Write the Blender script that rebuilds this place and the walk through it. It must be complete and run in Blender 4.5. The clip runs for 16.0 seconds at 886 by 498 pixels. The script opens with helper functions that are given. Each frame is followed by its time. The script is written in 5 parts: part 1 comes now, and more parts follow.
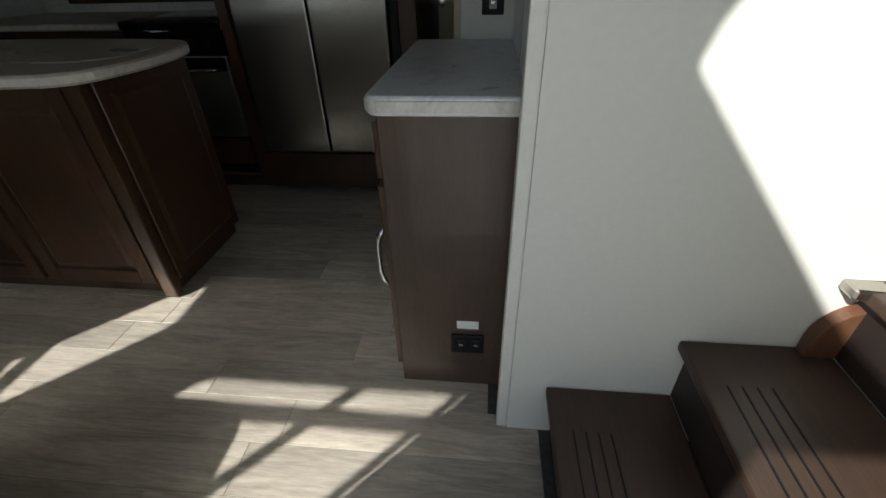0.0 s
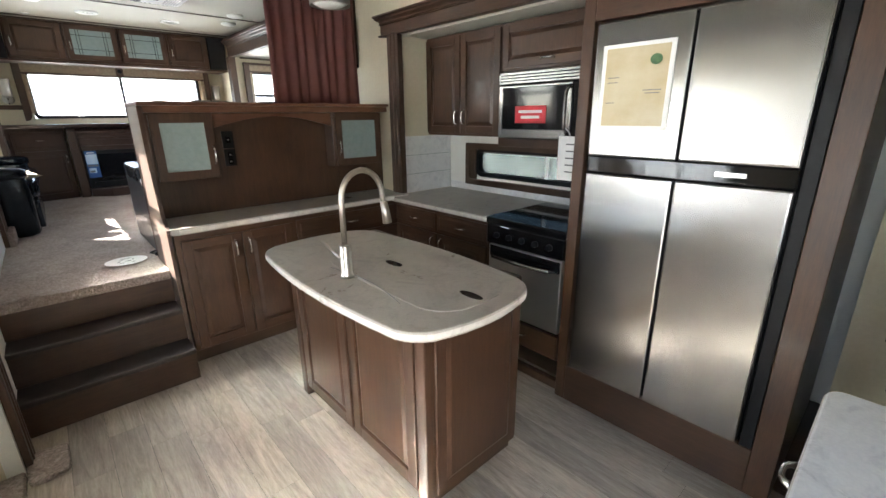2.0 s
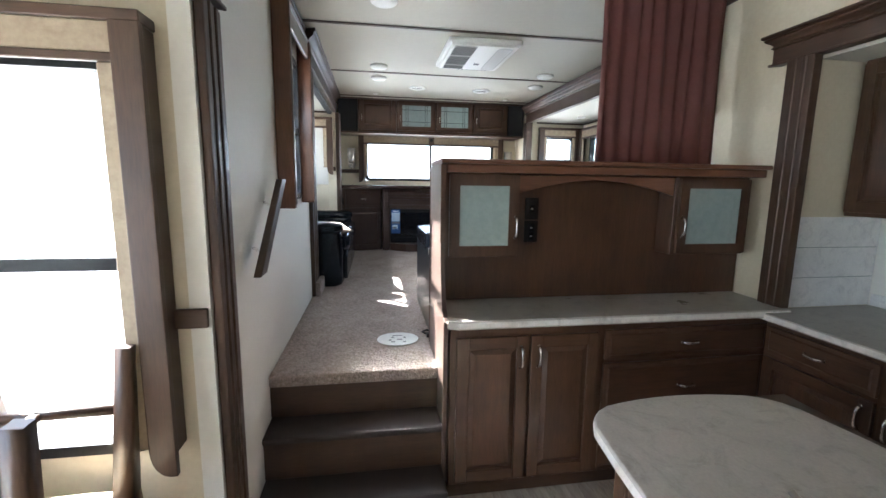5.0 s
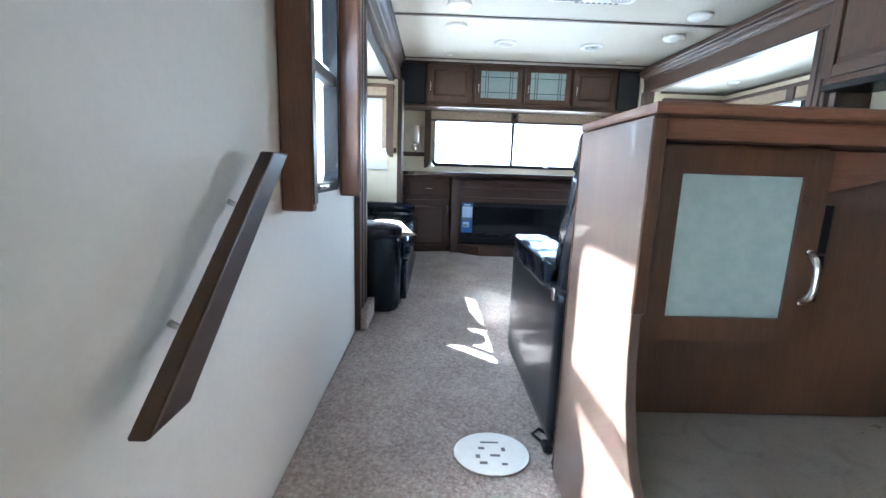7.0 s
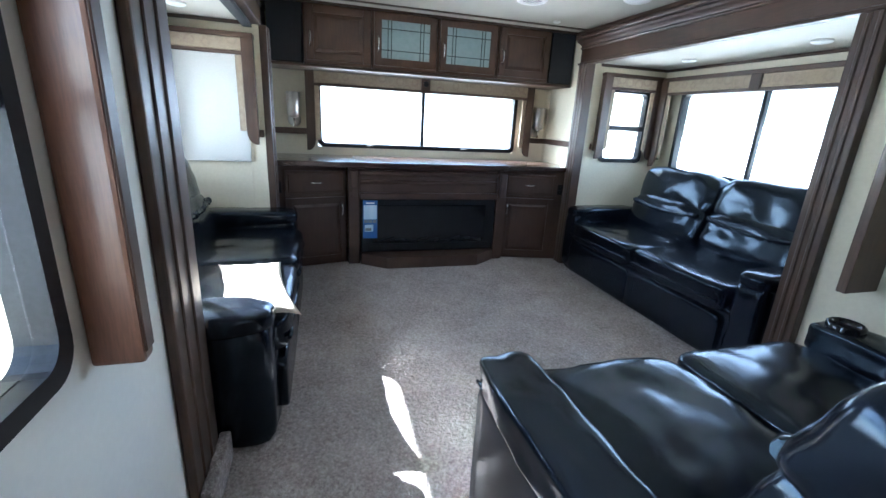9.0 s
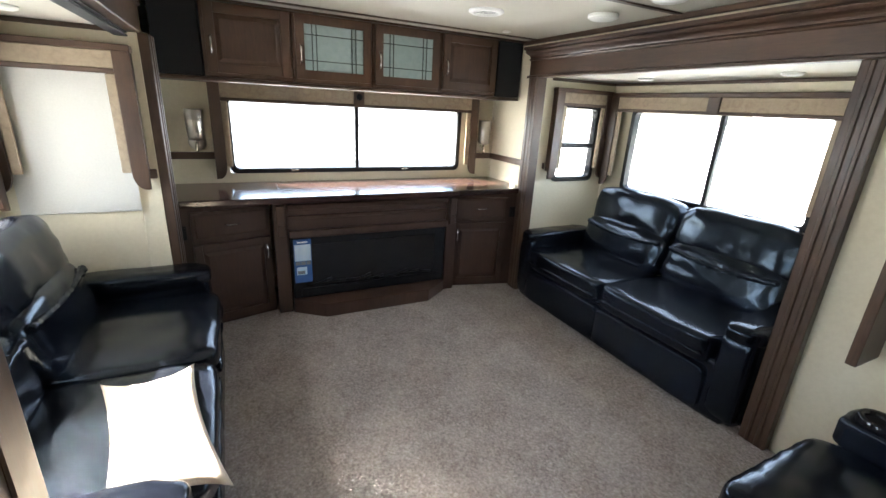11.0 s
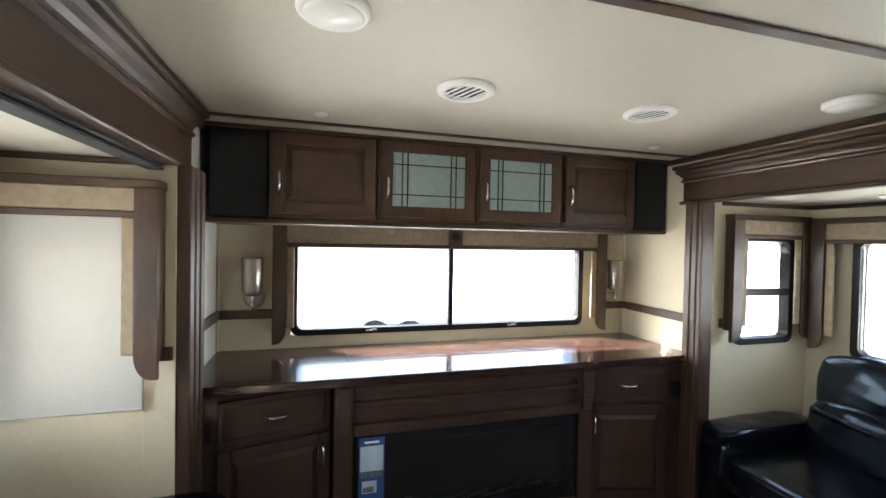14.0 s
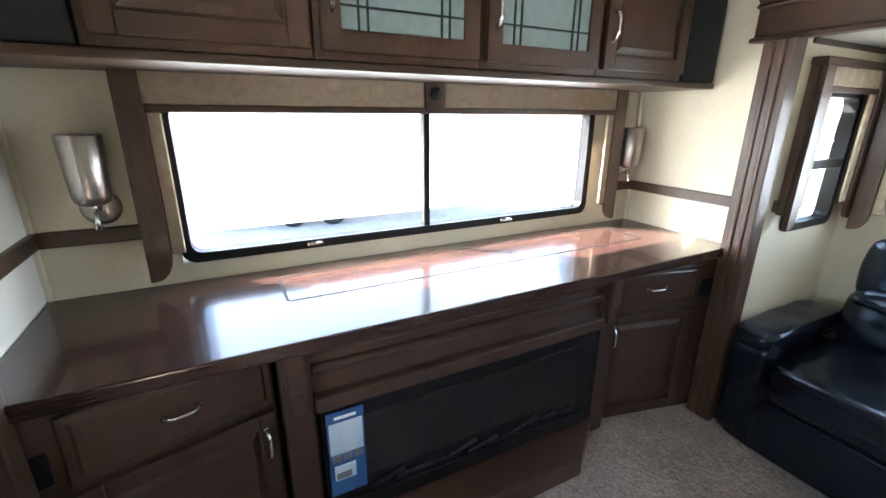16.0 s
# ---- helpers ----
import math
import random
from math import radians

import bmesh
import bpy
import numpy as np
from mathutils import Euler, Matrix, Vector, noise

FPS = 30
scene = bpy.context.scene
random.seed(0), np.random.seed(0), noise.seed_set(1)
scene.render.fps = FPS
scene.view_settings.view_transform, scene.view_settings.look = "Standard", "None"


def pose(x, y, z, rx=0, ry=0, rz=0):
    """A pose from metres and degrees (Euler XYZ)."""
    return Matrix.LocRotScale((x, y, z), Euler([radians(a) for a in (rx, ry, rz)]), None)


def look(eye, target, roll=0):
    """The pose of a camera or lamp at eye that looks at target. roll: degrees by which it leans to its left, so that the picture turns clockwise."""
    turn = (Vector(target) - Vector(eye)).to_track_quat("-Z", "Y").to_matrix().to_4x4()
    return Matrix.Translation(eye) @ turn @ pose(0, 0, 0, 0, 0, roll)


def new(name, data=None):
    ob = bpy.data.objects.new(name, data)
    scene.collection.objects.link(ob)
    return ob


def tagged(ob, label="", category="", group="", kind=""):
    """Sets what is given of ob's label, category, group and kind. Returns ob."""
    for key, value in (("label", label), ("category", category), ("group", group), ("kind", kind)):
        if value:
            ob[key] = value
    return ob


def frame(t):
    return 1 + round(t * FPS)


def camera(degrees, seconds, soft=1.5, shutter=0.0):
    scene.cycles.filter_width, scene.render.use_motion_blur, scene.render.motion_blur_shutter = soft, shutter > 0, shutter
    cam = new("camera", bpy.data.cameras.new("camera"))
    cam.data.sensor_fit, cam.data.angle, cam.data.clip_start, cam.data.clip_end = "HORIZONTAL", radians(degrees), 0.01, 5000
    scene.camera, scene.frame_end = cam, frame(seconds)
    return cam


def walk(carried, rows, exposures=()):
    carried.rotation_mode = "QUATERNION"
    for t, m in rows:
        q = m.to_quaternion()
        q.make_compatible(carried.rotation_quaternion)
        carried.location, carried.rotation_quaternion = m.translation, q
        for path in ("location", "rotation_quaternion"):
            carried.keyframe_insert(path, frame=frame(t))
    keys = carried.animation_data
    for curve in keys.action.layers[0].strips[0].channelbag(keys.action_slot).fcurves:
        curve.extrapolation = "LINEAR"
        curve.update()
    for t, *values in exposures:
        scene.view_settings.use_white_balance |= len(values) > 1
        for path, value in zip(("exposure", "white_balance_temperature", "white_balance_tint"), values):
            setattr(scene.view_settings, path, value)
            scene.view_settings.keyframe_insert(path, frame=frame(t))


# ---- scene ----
cam = camera(92.2, 16.0)
PATH = [
    (0, (4.896, -0.221, 1.159), (4.71, 1.426, 0.04), -1.5),
    (0.5, (4.91, -0.086, 1.301), (4.405, 1.57, 0.301), -1.4),
    (1, (4.824, 0.103, 1.407), (4.084, 1.753, 0.552), -0.3),
    (1.5, (4.716, 0.139, 1.538), (3.753, 1.733, 0.807), 1.0),
    (2, (4.657, 0.192, 1.551), (3.247, 1.479, 0.956), -0.6),
    (2.5, (4.629, 0.254, 1.565), (2.887, 1.089, 1.048), 2.5),
    (3, (4.513, 0.268, 1.552), (2.627, 0.792, 1.142), 3.2),
    (3.5, (4.265, 0.23, 1.564), (2.339, 0.68, 1.268), 2.9),
    (4.2, (3.952, 0.295, 1.535), (2.009, 0.683, 1.261), 1.3),
    (6.3, (2.857, 0.335, 1.528), (0.894, 0.475, 1.168), 1.9),
    (7, (2.403, 0.249, 1.517), (0.436, 0.298, 1.156), 1.9),
    (7.5, (2.025, 0.241, 1.529), (0.071, 0.416, 1.138), 1.6),
    (8, (1.732, 0.264, 1.644), (-0.2, 0.533, 1.202), 2.1),
    (8.5, (1.538, 0.265, 1.746), (-0.356, 0.646, 1.227), 2.8),
    (8.7, (1.437, 0.253, 1.789), (-0.436, 0.699, 1.249), 2.9),
    (10.8, (0.801, 0.226, 2.1), (-0.877, 1.057, 1.398), 3.9),
    (11, (0.751, 0.228, 2.11), (-0.945, 1.079, 1.48), 3.1),
    (11.5, (0.641, 0.298, 2.117), (-1.172, 1.071, 1.779), 0.3),
    (12, (0.514, 0.356, 2.132), (-1.379, 0.987, 1.989), 0.3),
    (12.5, (0.348, 0.339, 2.099), (-1.595, 0.813, 2.124), 0.1),
    (13, (0.172, 0.323, 2.113), (-1.768, 0.782, 2.27), 0.3),
    (13.5, (-0.006, 0.329, 2.109), (-1.922, 0.899, 2.153), 0.5),
    (14, (-0.207, 0.37, 2.12), (-2.13, 0.92, 2.085), 1.1),
    (14.5, (-0.397, 0.346, 2.077), (-2.346, 0.774, 1.937), 1.4),
    (15, (-0.612, 0.352, 2.147), (-2.531, 0.836, 1.861), 0.8),
    (15.5, (-0.835, 0.319, 2.122), (-2.624, 1.092, 1.672), -0.3),
    (16, (-1.082, 0.37, 2.078), (-2.774, 1.247, 1.471), 0.4),
]
EXPOSURES = [(0.0, 0.6, 6100, 5), (0.6, 0.9, 6100, 5), (1.0, 2.17, 5950, 5), (1.6, 3.57, 5900, 8), (2.2, 4.07, 6150, 10), (3.0, 3.87, 6000, 11), (4.2, 3.72, 5800, 10), (6.3, 4.42, 5250, 8), (7.0, 4.50, 5050, 6), (8.0, 3.84, 5000, 4), (8.7, 4.0, 5000, 5), (11.0, 4.07, 6200, 10), (12.0, 3.80, 6350, 11), (13.0, 3.68, 6350, 11), (14.0, 3.57, 6350, 10), (15.0, 3.80, 6100, 10), (16.0, 4.17, 5900, 10)]
walk(cam, [(t, look(eye, target, roll)) for t, eye, target, roll in PATH], EXPOSURES)

# ---- world and light ----
SUN_WAY = Vector((0.90, 1.0, -1.08)).normalized()
world = bpy.data.worlds.new("sky")
scene.world = world
world.use_nodes = True
wn = world.node_tree.nodes
sky = wn.new("ShaderNodeTexSky")
sky.sky_type = "NISHITA"
sky.sun_disc = False
sky.sun_elevation = math.asin(-SUN_WAY.z)
sky.sun_rotation = math.atan2(-SUN_WAY.x, -SUN_WAY.y)
wn["Background"].inputs[1].default_value = 0.05
world.node_tree.links.new(sky.outputs[0], wn["Background"].inputs[0])
sun = new("sun", bpy.data.lights.new("sun", "SUN"))
sun.data.energy, sun.data.angle, sun.data.color = 5.0, radians(0.6), (1.0, 0.95, 0.86)
sun.rotation_euler = SUN_WAY.to_track_quat("-Z", "Y").to_euler()


def sky_lamp(x, y, z, way, w, h, share=1.0, dip=0.45):
    """Sky light standing in a window's opening, shining along way and, as the sky does, downward."""
    lamp = new("sky_lamp", bpy.data.lights.new("sky_lamp", "AREA"))
    lamp.data.shape, lamp.data.size, lamp.data.size_y = "RECTANGLE", w, h
    lamp.data.energy, lamp.data.color = 0.97 * share * w * h, (0.88, 0.94, 1.0)
    lamp.matrix_world = look((x, y, z), Vector((x, y, z)) + Vector(way) - Vector((0, 0, dip)))


sky_lamp(-2.80, 1.15, 1.85, (1, 0, 0), 1.76, 0.46)
sky_lamp(-1.13, 3.22, 1.83, (0, -1, 0), 1.26, 0.56)
sky_lamp(-2.10, 2.77, 1.90, (1, 0, 0), 0.34, 0.46)
sky_lamp(-1.22, -0.86, 1.80, (0, 1, 0), 1.2, 0.66, 1.05)
sky_lamp(0.86, -0.23, 1.81, (0, 1, 0), 0.58, 0.72)
sky_lamp(4.94, -0.75, 0.95, (0, 1, 0), 0.8, 1.8, 0.7, 1.1)
sky_lamp(2.95, -1.06, 1.30, (0, 1, 0), 0.98, 1.0, 0.8)
sky_lamp(2.16, -0.595, 1.28, (1, 0, 0), 0.4, 1.04, 0.65)

# ---- materials ----
def mat(name, base, rough=0.5, metal=0.0, spec=0.5, coat=0.0):
    m = bpy.data.materials.new(name)
    m.use_nodes = True
    b = m.node_tree.nodes["Principled BSDF"]
    b.inputs["Base Color"].default_value = (*base, 1)
    b.inputs["Roughness"].default_value = rough
    b.inputs["Metallic"].default_value = metal
    b.inputs["Specular IOR Level"].default_value = spec
    b.inputs["Coat Weight"].default_value = coat
    return m, m.node_tree.nodes, m.node_tree.links, b


def coords(n, l, scale, space="Object", rot=(0, 0, 0)):
    tc, mp = n.new("ShaderNodeTexCoord"), n.new("ShaderNodeMapping")
    mp.inputs["Scale"].default_value = scale
    mp.inputs["Rotation"].default_value = rot
    l.new(tc.outputs[space], mp.inputs["Vector"])
    return mp.outputs[0]


def noise_tex(n, l, vec, scale, detail=4.0, rough=0.55, distort=0.0):
    t = n.new("ShaderNodeTexNoise")
    t.inputs["Scale"].default_value, t.inputs["Detail"].default_value = scale, detail
    t.inputs["Roughness"].default_value, t.inputs["Distortion"].default_value = rough, distort
    l.new(vec, t.inputs["Vector"])
    return t.outputs["Fac"]


def ramp(n, l, fac, stops):
    r = n.new("ShaderNodeValToRGB")
    while len(r.color_ramp.elements) < len(stops):
        r.color_ramp.elements.new(0.5)
    for e, (p, c) in zip(r.color_ramp.elements, stops):
        e.position, e.color = p, (*c, 1)
    l.new(fac, r.inputs[0])
    return r.outputs[0]


def mix(n, l, fac, a, b, mode="MIX"):
    m = n.new("ShaderNodeMix")
    m.data_type, m.blend_type = "RGBA", mode
    for sock, v in ((m.inputs[0], fac), (m.inputs[6], a), (m.inputs[7], b)):
        if isinstance(v, (int, float)):
            sock.default_value = v
        elif isinstance(v, tuple):
            sock.default_value = (*v, 1)
        else:
            l.new(v, sock)
    return m.outputs[2]


def bump(n, l, b, fac, strength, dist=0.002):
    k = n.new("ShaderNodeBump")
    k.inputs["Strength"].default_value, k.inputs["Distance"].default_value = strength, dist
    l.new(fac, k.inputs["Height"])
    l.new(k.outputs[0], b.inputs["Normal"])


def vary(n, l, fac, lo, hi, sock):
    mr = n.new("ShaderNodeMapRange")
    mr.inputs["To Min"].default_value, mr.inputs["To Max"].default_value = lo, hi
    l.new(fac, mr.inputs["Value"])
    l.new(mr.outputs[0], sock)


def wood(name, dark, light, rough=0.34, axis=2, coat=0.15):
    m, n, l, b = mat(name, light, rough, coat=coat)
    sc = [14.0, 14.0, 14.0]
    sc[axis] = 1.1
    v = coords(n, l, sc)
    grain = noise_tex(n, l, v, 3.0, 6, 0.65, 0.6)
    fine = noise_tex(n, l, coords(n, l, [c * 6 for c in sc]), 3.0, 3, 0.6)
    blotch = noise_tex(n, l, coords(n, l, (1, 1, 1)), 3.0, 2)
    col = ramp(n, l, grain, [(0.3, dark), (0.72, light)])
    col = mix(n, l, 0.35, col, ramp(n, l, fine, [(0.35, tuple(c * 0.45 for c in dark)), (0.6, light)]))
    col = mix(n, l, 0.4, col, ramp(n, l, blotch, [(0.3, tuple(c * 0.7 for c in dark)), (0.7, tuple(c * 1.15 for c in light))]))
    l.new(col, b.inputs["Base Color"])
    vary(n, l, fine, rough - 0.06, rough + 0.12, b.inputs["Roughness"])
    bump(n, l, b, fine, 0.12, 0.001)
    return m


def speckle(name, a, c, scale, rough, bumps=0.2, dist=0.002, mid=None):
    m, n, l, b = mat(name, a, rough)
    v = coords(n, l, (1, 1, 1))
    f = noise_tex(n, l, v, scale, 4)
    big = noise_tex(n, l, v, 1.7, 3)
    col = ramp(n, l, f, [(0.35, a), (0.65, c)])
    col = mix(n, l, 0.25, col, ramp(n, l, big, [(0.35, a), (0.65, c)]))
    l.new(col, b.inputs["Base Color"])
    bump(n, l, b, f, bumps, dist)
    return m


def metal(name, base, rough, scale=(1, 1, 220), strength=0.05, spread=0.03):
    m, n, l, b = mat(name, base, rough, 1.0)
    f = noise_tex(n, l, coords(n, l, scale), 4.0, 3)
    vary(n, l, f, rough - spread * 0.7, rough + spread, b.inputs["Roughness"])
    bump(n, l, b, f, strength, 0.0006)
    return m


M = {}
M["wood"] = wood("cherry_stained_wood", (0.028, 0.0122, 0.0060), (0.088, 0.0425, 0.0215))
M["wood_h"] = wood("cherry_stained_wood_across", (0.028, 0.0122, 0.0060), (0.088, 0.0425, 0.0215), axis=0)
M["wood_light"] = wood("brown_laminate_panel", (0.044, 0.027, 0.019), (0.090, 0.056, 0.041), 0.42)
# Redder copy of the cherry wood, its tone lightened for lit front faces.
M["wood_red"] = wood("reddish_lit_cherry_wood", (0.075, 0.030, 0.015), (0.17, 0.078, 0.043))
M["wood_red_h"] = wood("reddish_lit_cherry_wood_across", (0.075, 0.030, 0.015), (0.17, 0.078, 0.043), axis=0)
M["trim"] = wood("dark_wood_trim", (0.029, 0.0142, 0.0078), (0.078, 0.040, 0.0215), 0.40, coat=0.05)
M["trim_x"] = wood("dark_wood_trim_lengthwise", (0.029, 0.0142, 0.0078), (0.078, 0.040, 0.0215), 0.40, axis=0, coat=0.05)
M["trim_y"] = wood("dark_wood_trim_crosswise", (0.029, 0.0142, 0.0078), (0.078, 0.040, 0.0215), 0.40, axis=1, coat=0.05)
M["espresso"] = wood("espresso_wood", (0.03, 0.016, 0.011), (0.07, 0.036, 0.024), 0.33)
M["espresso_y"] = wood("espresso_wood_top", (0.022, 0.011, 0.009), (0.046, 0.022, 0.017), 0.17, axis=1, coat=0.3)
M["table"] = wood("polished_tan_table_top", (0.22, 0.17, 0.13), (0.40, 0.33, 0.26), 0.16, axis=0, coat=0.6)
M["tread"] = wood("dark_step_board", (0.016, 0.011, 0.010), (0.035, 0.024, 0.02), 0.5, axis=1, coat=0.0)
M["step_brown"] = wood("brown_step_board", (0.034, 0.020, 0.014), (0.074, 0.043, 0.031), 0.42, axis=1, coat=0.0)
M["cream"] = speckle("cream_wall_vinyl", (0.575, 0.512, 0.375), (0.615, 0.552, 0.412), 55, 0.62, 0.12, 0.001)
M["white_wall"] = speckle("white_wall_vinyl", (0.73, 0.72, 0.67), (0.76, 0.75, 0.70), 60, 0.6, 0.06, 0.001)
M["ceiling"] = speckle("ceiling_vinyl", (0.495, 0.470, 0.395), (0.515, 0.490, 0.413), 40, 0.58, 0.08, 0.001)
M["outer"] = speckle("white_fibreglass", (0.7, 0.7, 0.7), (0.78, 0.78, 0.78), 10, 0.4, 0.03)
M["black"] = speckle("black_plastic", (0.006, 0.006, 0.0065), (0.011, 0.011, 0.012), 90, 0.42, 0.1, 0.0005)
M["black"].node_tree.nodes["Principled BSDF"].inputs["Specular IOR Level"].default_value = 0.22
M["gloss_black"] = speckle("black_glass", (0.006, 0.006, 0.007), (0.01, 0.01, 0.011), 30, 0.08, 0.0)
M["cloth_black"] = speckle("speaker_cloth", (0.008, 0.008, 0.009), (0.02, 0.02, 0.022), 400, 0.95, 0.5, 0.001)
M["steel"] = metal("brushed_stainless_steel", (0.36, 0.35, 0.335), 0.25, (260, 260, 2), 0.0, 0.004)
steel_nodes, steel_links = M["steel"].node_tree.nodes, M["steel"].node_tree.links
tangent = steel_nodes.new("ShaderNodeTangent")
tangent.direction_type, tangent.axis = "RADIAL", "Z"
steel_links.new(tangent.outputs[0], steel_nodes["Principled BSDF"].inputs["Tangent"])
steel_nodes["Principled BSDF"].inputs["Anisotropic"].default_value = 0.75
# Lighter steel for the oven: bright window reflections put into its base colour.
M["steel_lit"] = metal("oven_steel_lit", (0.72, 0.70, 0.67), 0.36, (2, 2, 160), 0.02, 0.01)
M["chrome"] = metal("chrome", (0.88, 0.87, 0.85), 0.18, (8, 8, 8), 0.02)
M["nickel"] = metal("brushed_nickel", (0.47, 0.44, 0.40), 0.3, (60, 60, 4), 0.05)
M["white_plastic"] = speckle("white_plastic", (0.74, 0.73, 0.69), (0.8, 0.79, 0.75), 60, 0.4, 0.03)
M["paper"] = speckle("paper", (0.78, 0.78, 0.76), (0.84, 0.84, 0.82), 30, 0.7, 0.05)
M["red"] = speckle("red_label", (0.55, 0.02, 0.03), (0.62, 0.04, 0.05), 20, 0.4, 0.02)
M["blue"] = speckle("blue_card", (0.018, 0.07, 0.21), (0.03, 0.10, 0.28), 12, 0.35, 0.02)
M["pale_blue"] = speckle("pale_blue_print", (0.36, 0.48, 0.60), (0.58, 0.66, 0.72), 9, 0.35, 0.0)
M["tan"] = speckle("tan_printed_card", (0.46, 0.37, 0.20), (0.58, 0.51, 0.36), 5, 0.45, 0.02)
M["lead"] = speckle("dark_green_lead", (0.010, 0.018, 0.016), (0.018, 0.028, 0.025), 60, 0.4, 0.05)
M["green"] = speckle("green_badge", (0.03, 0.09, 0.03), (0.08, 0.16, 0.06), 40, 0.5, 0.02)
M["bulb"] = speckle("frosted_white_lens", (0.78, 0.78, 0.74), (0.82, 0.82, 0.78), 30, 0.3, 0.02)
M["rubber"] = speckle("black_rubber", (0.015, 0.015, 0.016), (0.03, 0.03, 0.03), 70, 0.6, 0.1)
M["curtain"] = speckle("brown_red_curtain_cloth", (0.21, 0.085, 0.075), (0.27, 0.12, 0.105), 260, 0.85, 0.4, 0.001)
M["box_print"] = speckle("grey_printed_ink", (0.12, 0.12, 0.13), (0.2, 0.2, 0.2), 30, 0.7, 0.0)
M["grille_grey"] = speckle("pale_grey_plastic_mesh", (0.42, 0.42, 0.40), (0.48, 0.48, 0.46), 300, 0.6, 0.2, 0.0005)
M["gravel"] = speckle("pale_gravel", (0.42, 0.40, 0.37), (0.62, 0.60, 0.56), 6, 0.9, 0.4, 0.01)


def leather(name="dark_brown_leather_sky_tint", rough=(0.17, 0.24), folds=0.7, spec=0.42):
    m, n, l, b = mat(name, (0.018, 0.013, 0.012), 0.3, spec=spec, coat=0.12)
    v = coords(n, l, (1, 1, 1))
    big, fine = noise_tex(n, l, v, 7, 4, 0.6, 0.8), noise_tex(n, l, v, 140, 3)
    # Bluish base: diffuse sky light painted into the dark brown.
    l.new(ramp(n, l, big, [(0.3, (0.0036, 0.0046, 0.0076)), (0.7, (0.0056, 0.0066, 0.0102))]), b.inputs["Base Color"])
    vary(n, l, fine, *rough, b.inputs["Roughness"])
    b.inputs["Coat Roughness"].default_value = 0.15
    # The gloss is tinted blue to paint in the sky's sheen.
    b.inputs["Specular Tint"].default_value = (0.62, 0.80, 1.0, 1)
    mp = coords(n, l, (1.0, 1.0, 0.55))
    fold = noise_tex(n, l, mp, 6, 3, 0.5, 0.4)
    crease = ramp(n, l, fold, [(0.40, (0, 0, 0)), (0.5, (1, 1, 1)), (0.60, (0, 0, 0))])
    h = n.new("ShaderNodeMath")
    h.operation = "MULTIPLY_ADD"
    l.new(crease, h.inputs[0])
    h.inputs[1].default_value = folds
    l.new(fine, h.inputs[2])
    bump(n, l, b, h.outputs[0], 0.12, 0.0012)
    return m


def carpet():
    m, n, l, b = mat("brown_grey_carpet", (0.3, 0.25, 0.22), 0.97, spec=0.1)
    v = coords(n, l, (1, 1, 1))
    f, big, t = noise_tex(n, l, v, 75, 5, 0.8), noise_tex(n, l, v, 4.5, 5, 0.65), noise_tex(n, l, v, 42, 3, 0.7)
    col = ramp(n, l, f, [(0.34, (0.10, 0.078, 0.068)), (0.5, (0.36, 0.30, 0.265)), (0.66, (0.70, 0.63, 0.57))])
    col = mix(n, l, 0.4, col, ramp(n, l, t, [(0.35, (0.21, 0.17, 0.15)), (0.65, (0.52, 0.45, 0.41))]))
    col = mix(n, l, 0.32, col, ramp(n, l, big, [(0.36, (0.22, 0.178, 0.16)), (0.64, (0.47, 0.405, 0.365))]))
    l.new(col, b.inputs["Base Color"])
    bump(n, l, b, t, 1.0, 0.016)
    return m


def laminate(name, a, c, vein):
    m, n, l, b = mat(name, a, 0.3)
    v = coords(n, l, (1, 1, 1))
    f = noise_tex(n, l, v, 3.2, 6, 0.65, 1.5)
    w = noise_tex(n, l, v, 7.0, 7, 0.7, 2.2)
    sp = noise_tex(n, l, v, 120, 2)
    col = ramp(n, l, f, [(0.3, a), (0.7, c)])
    col = mix(n, l, ramp(n, l, w, [(0.5, (0, 0, 0)), (0.68, (0.55, 0.55, 0.55))]), col, vein)
    col = mix(n, l, 0.12, col, ramp(n, l, sp, [(0.4, vein), (0.6, c)]))
    l.new(col, b.inputs["Base Color"])
    vary(n, l, f, 0.22, 0.38, b.inputs["Roughness"])
    return m


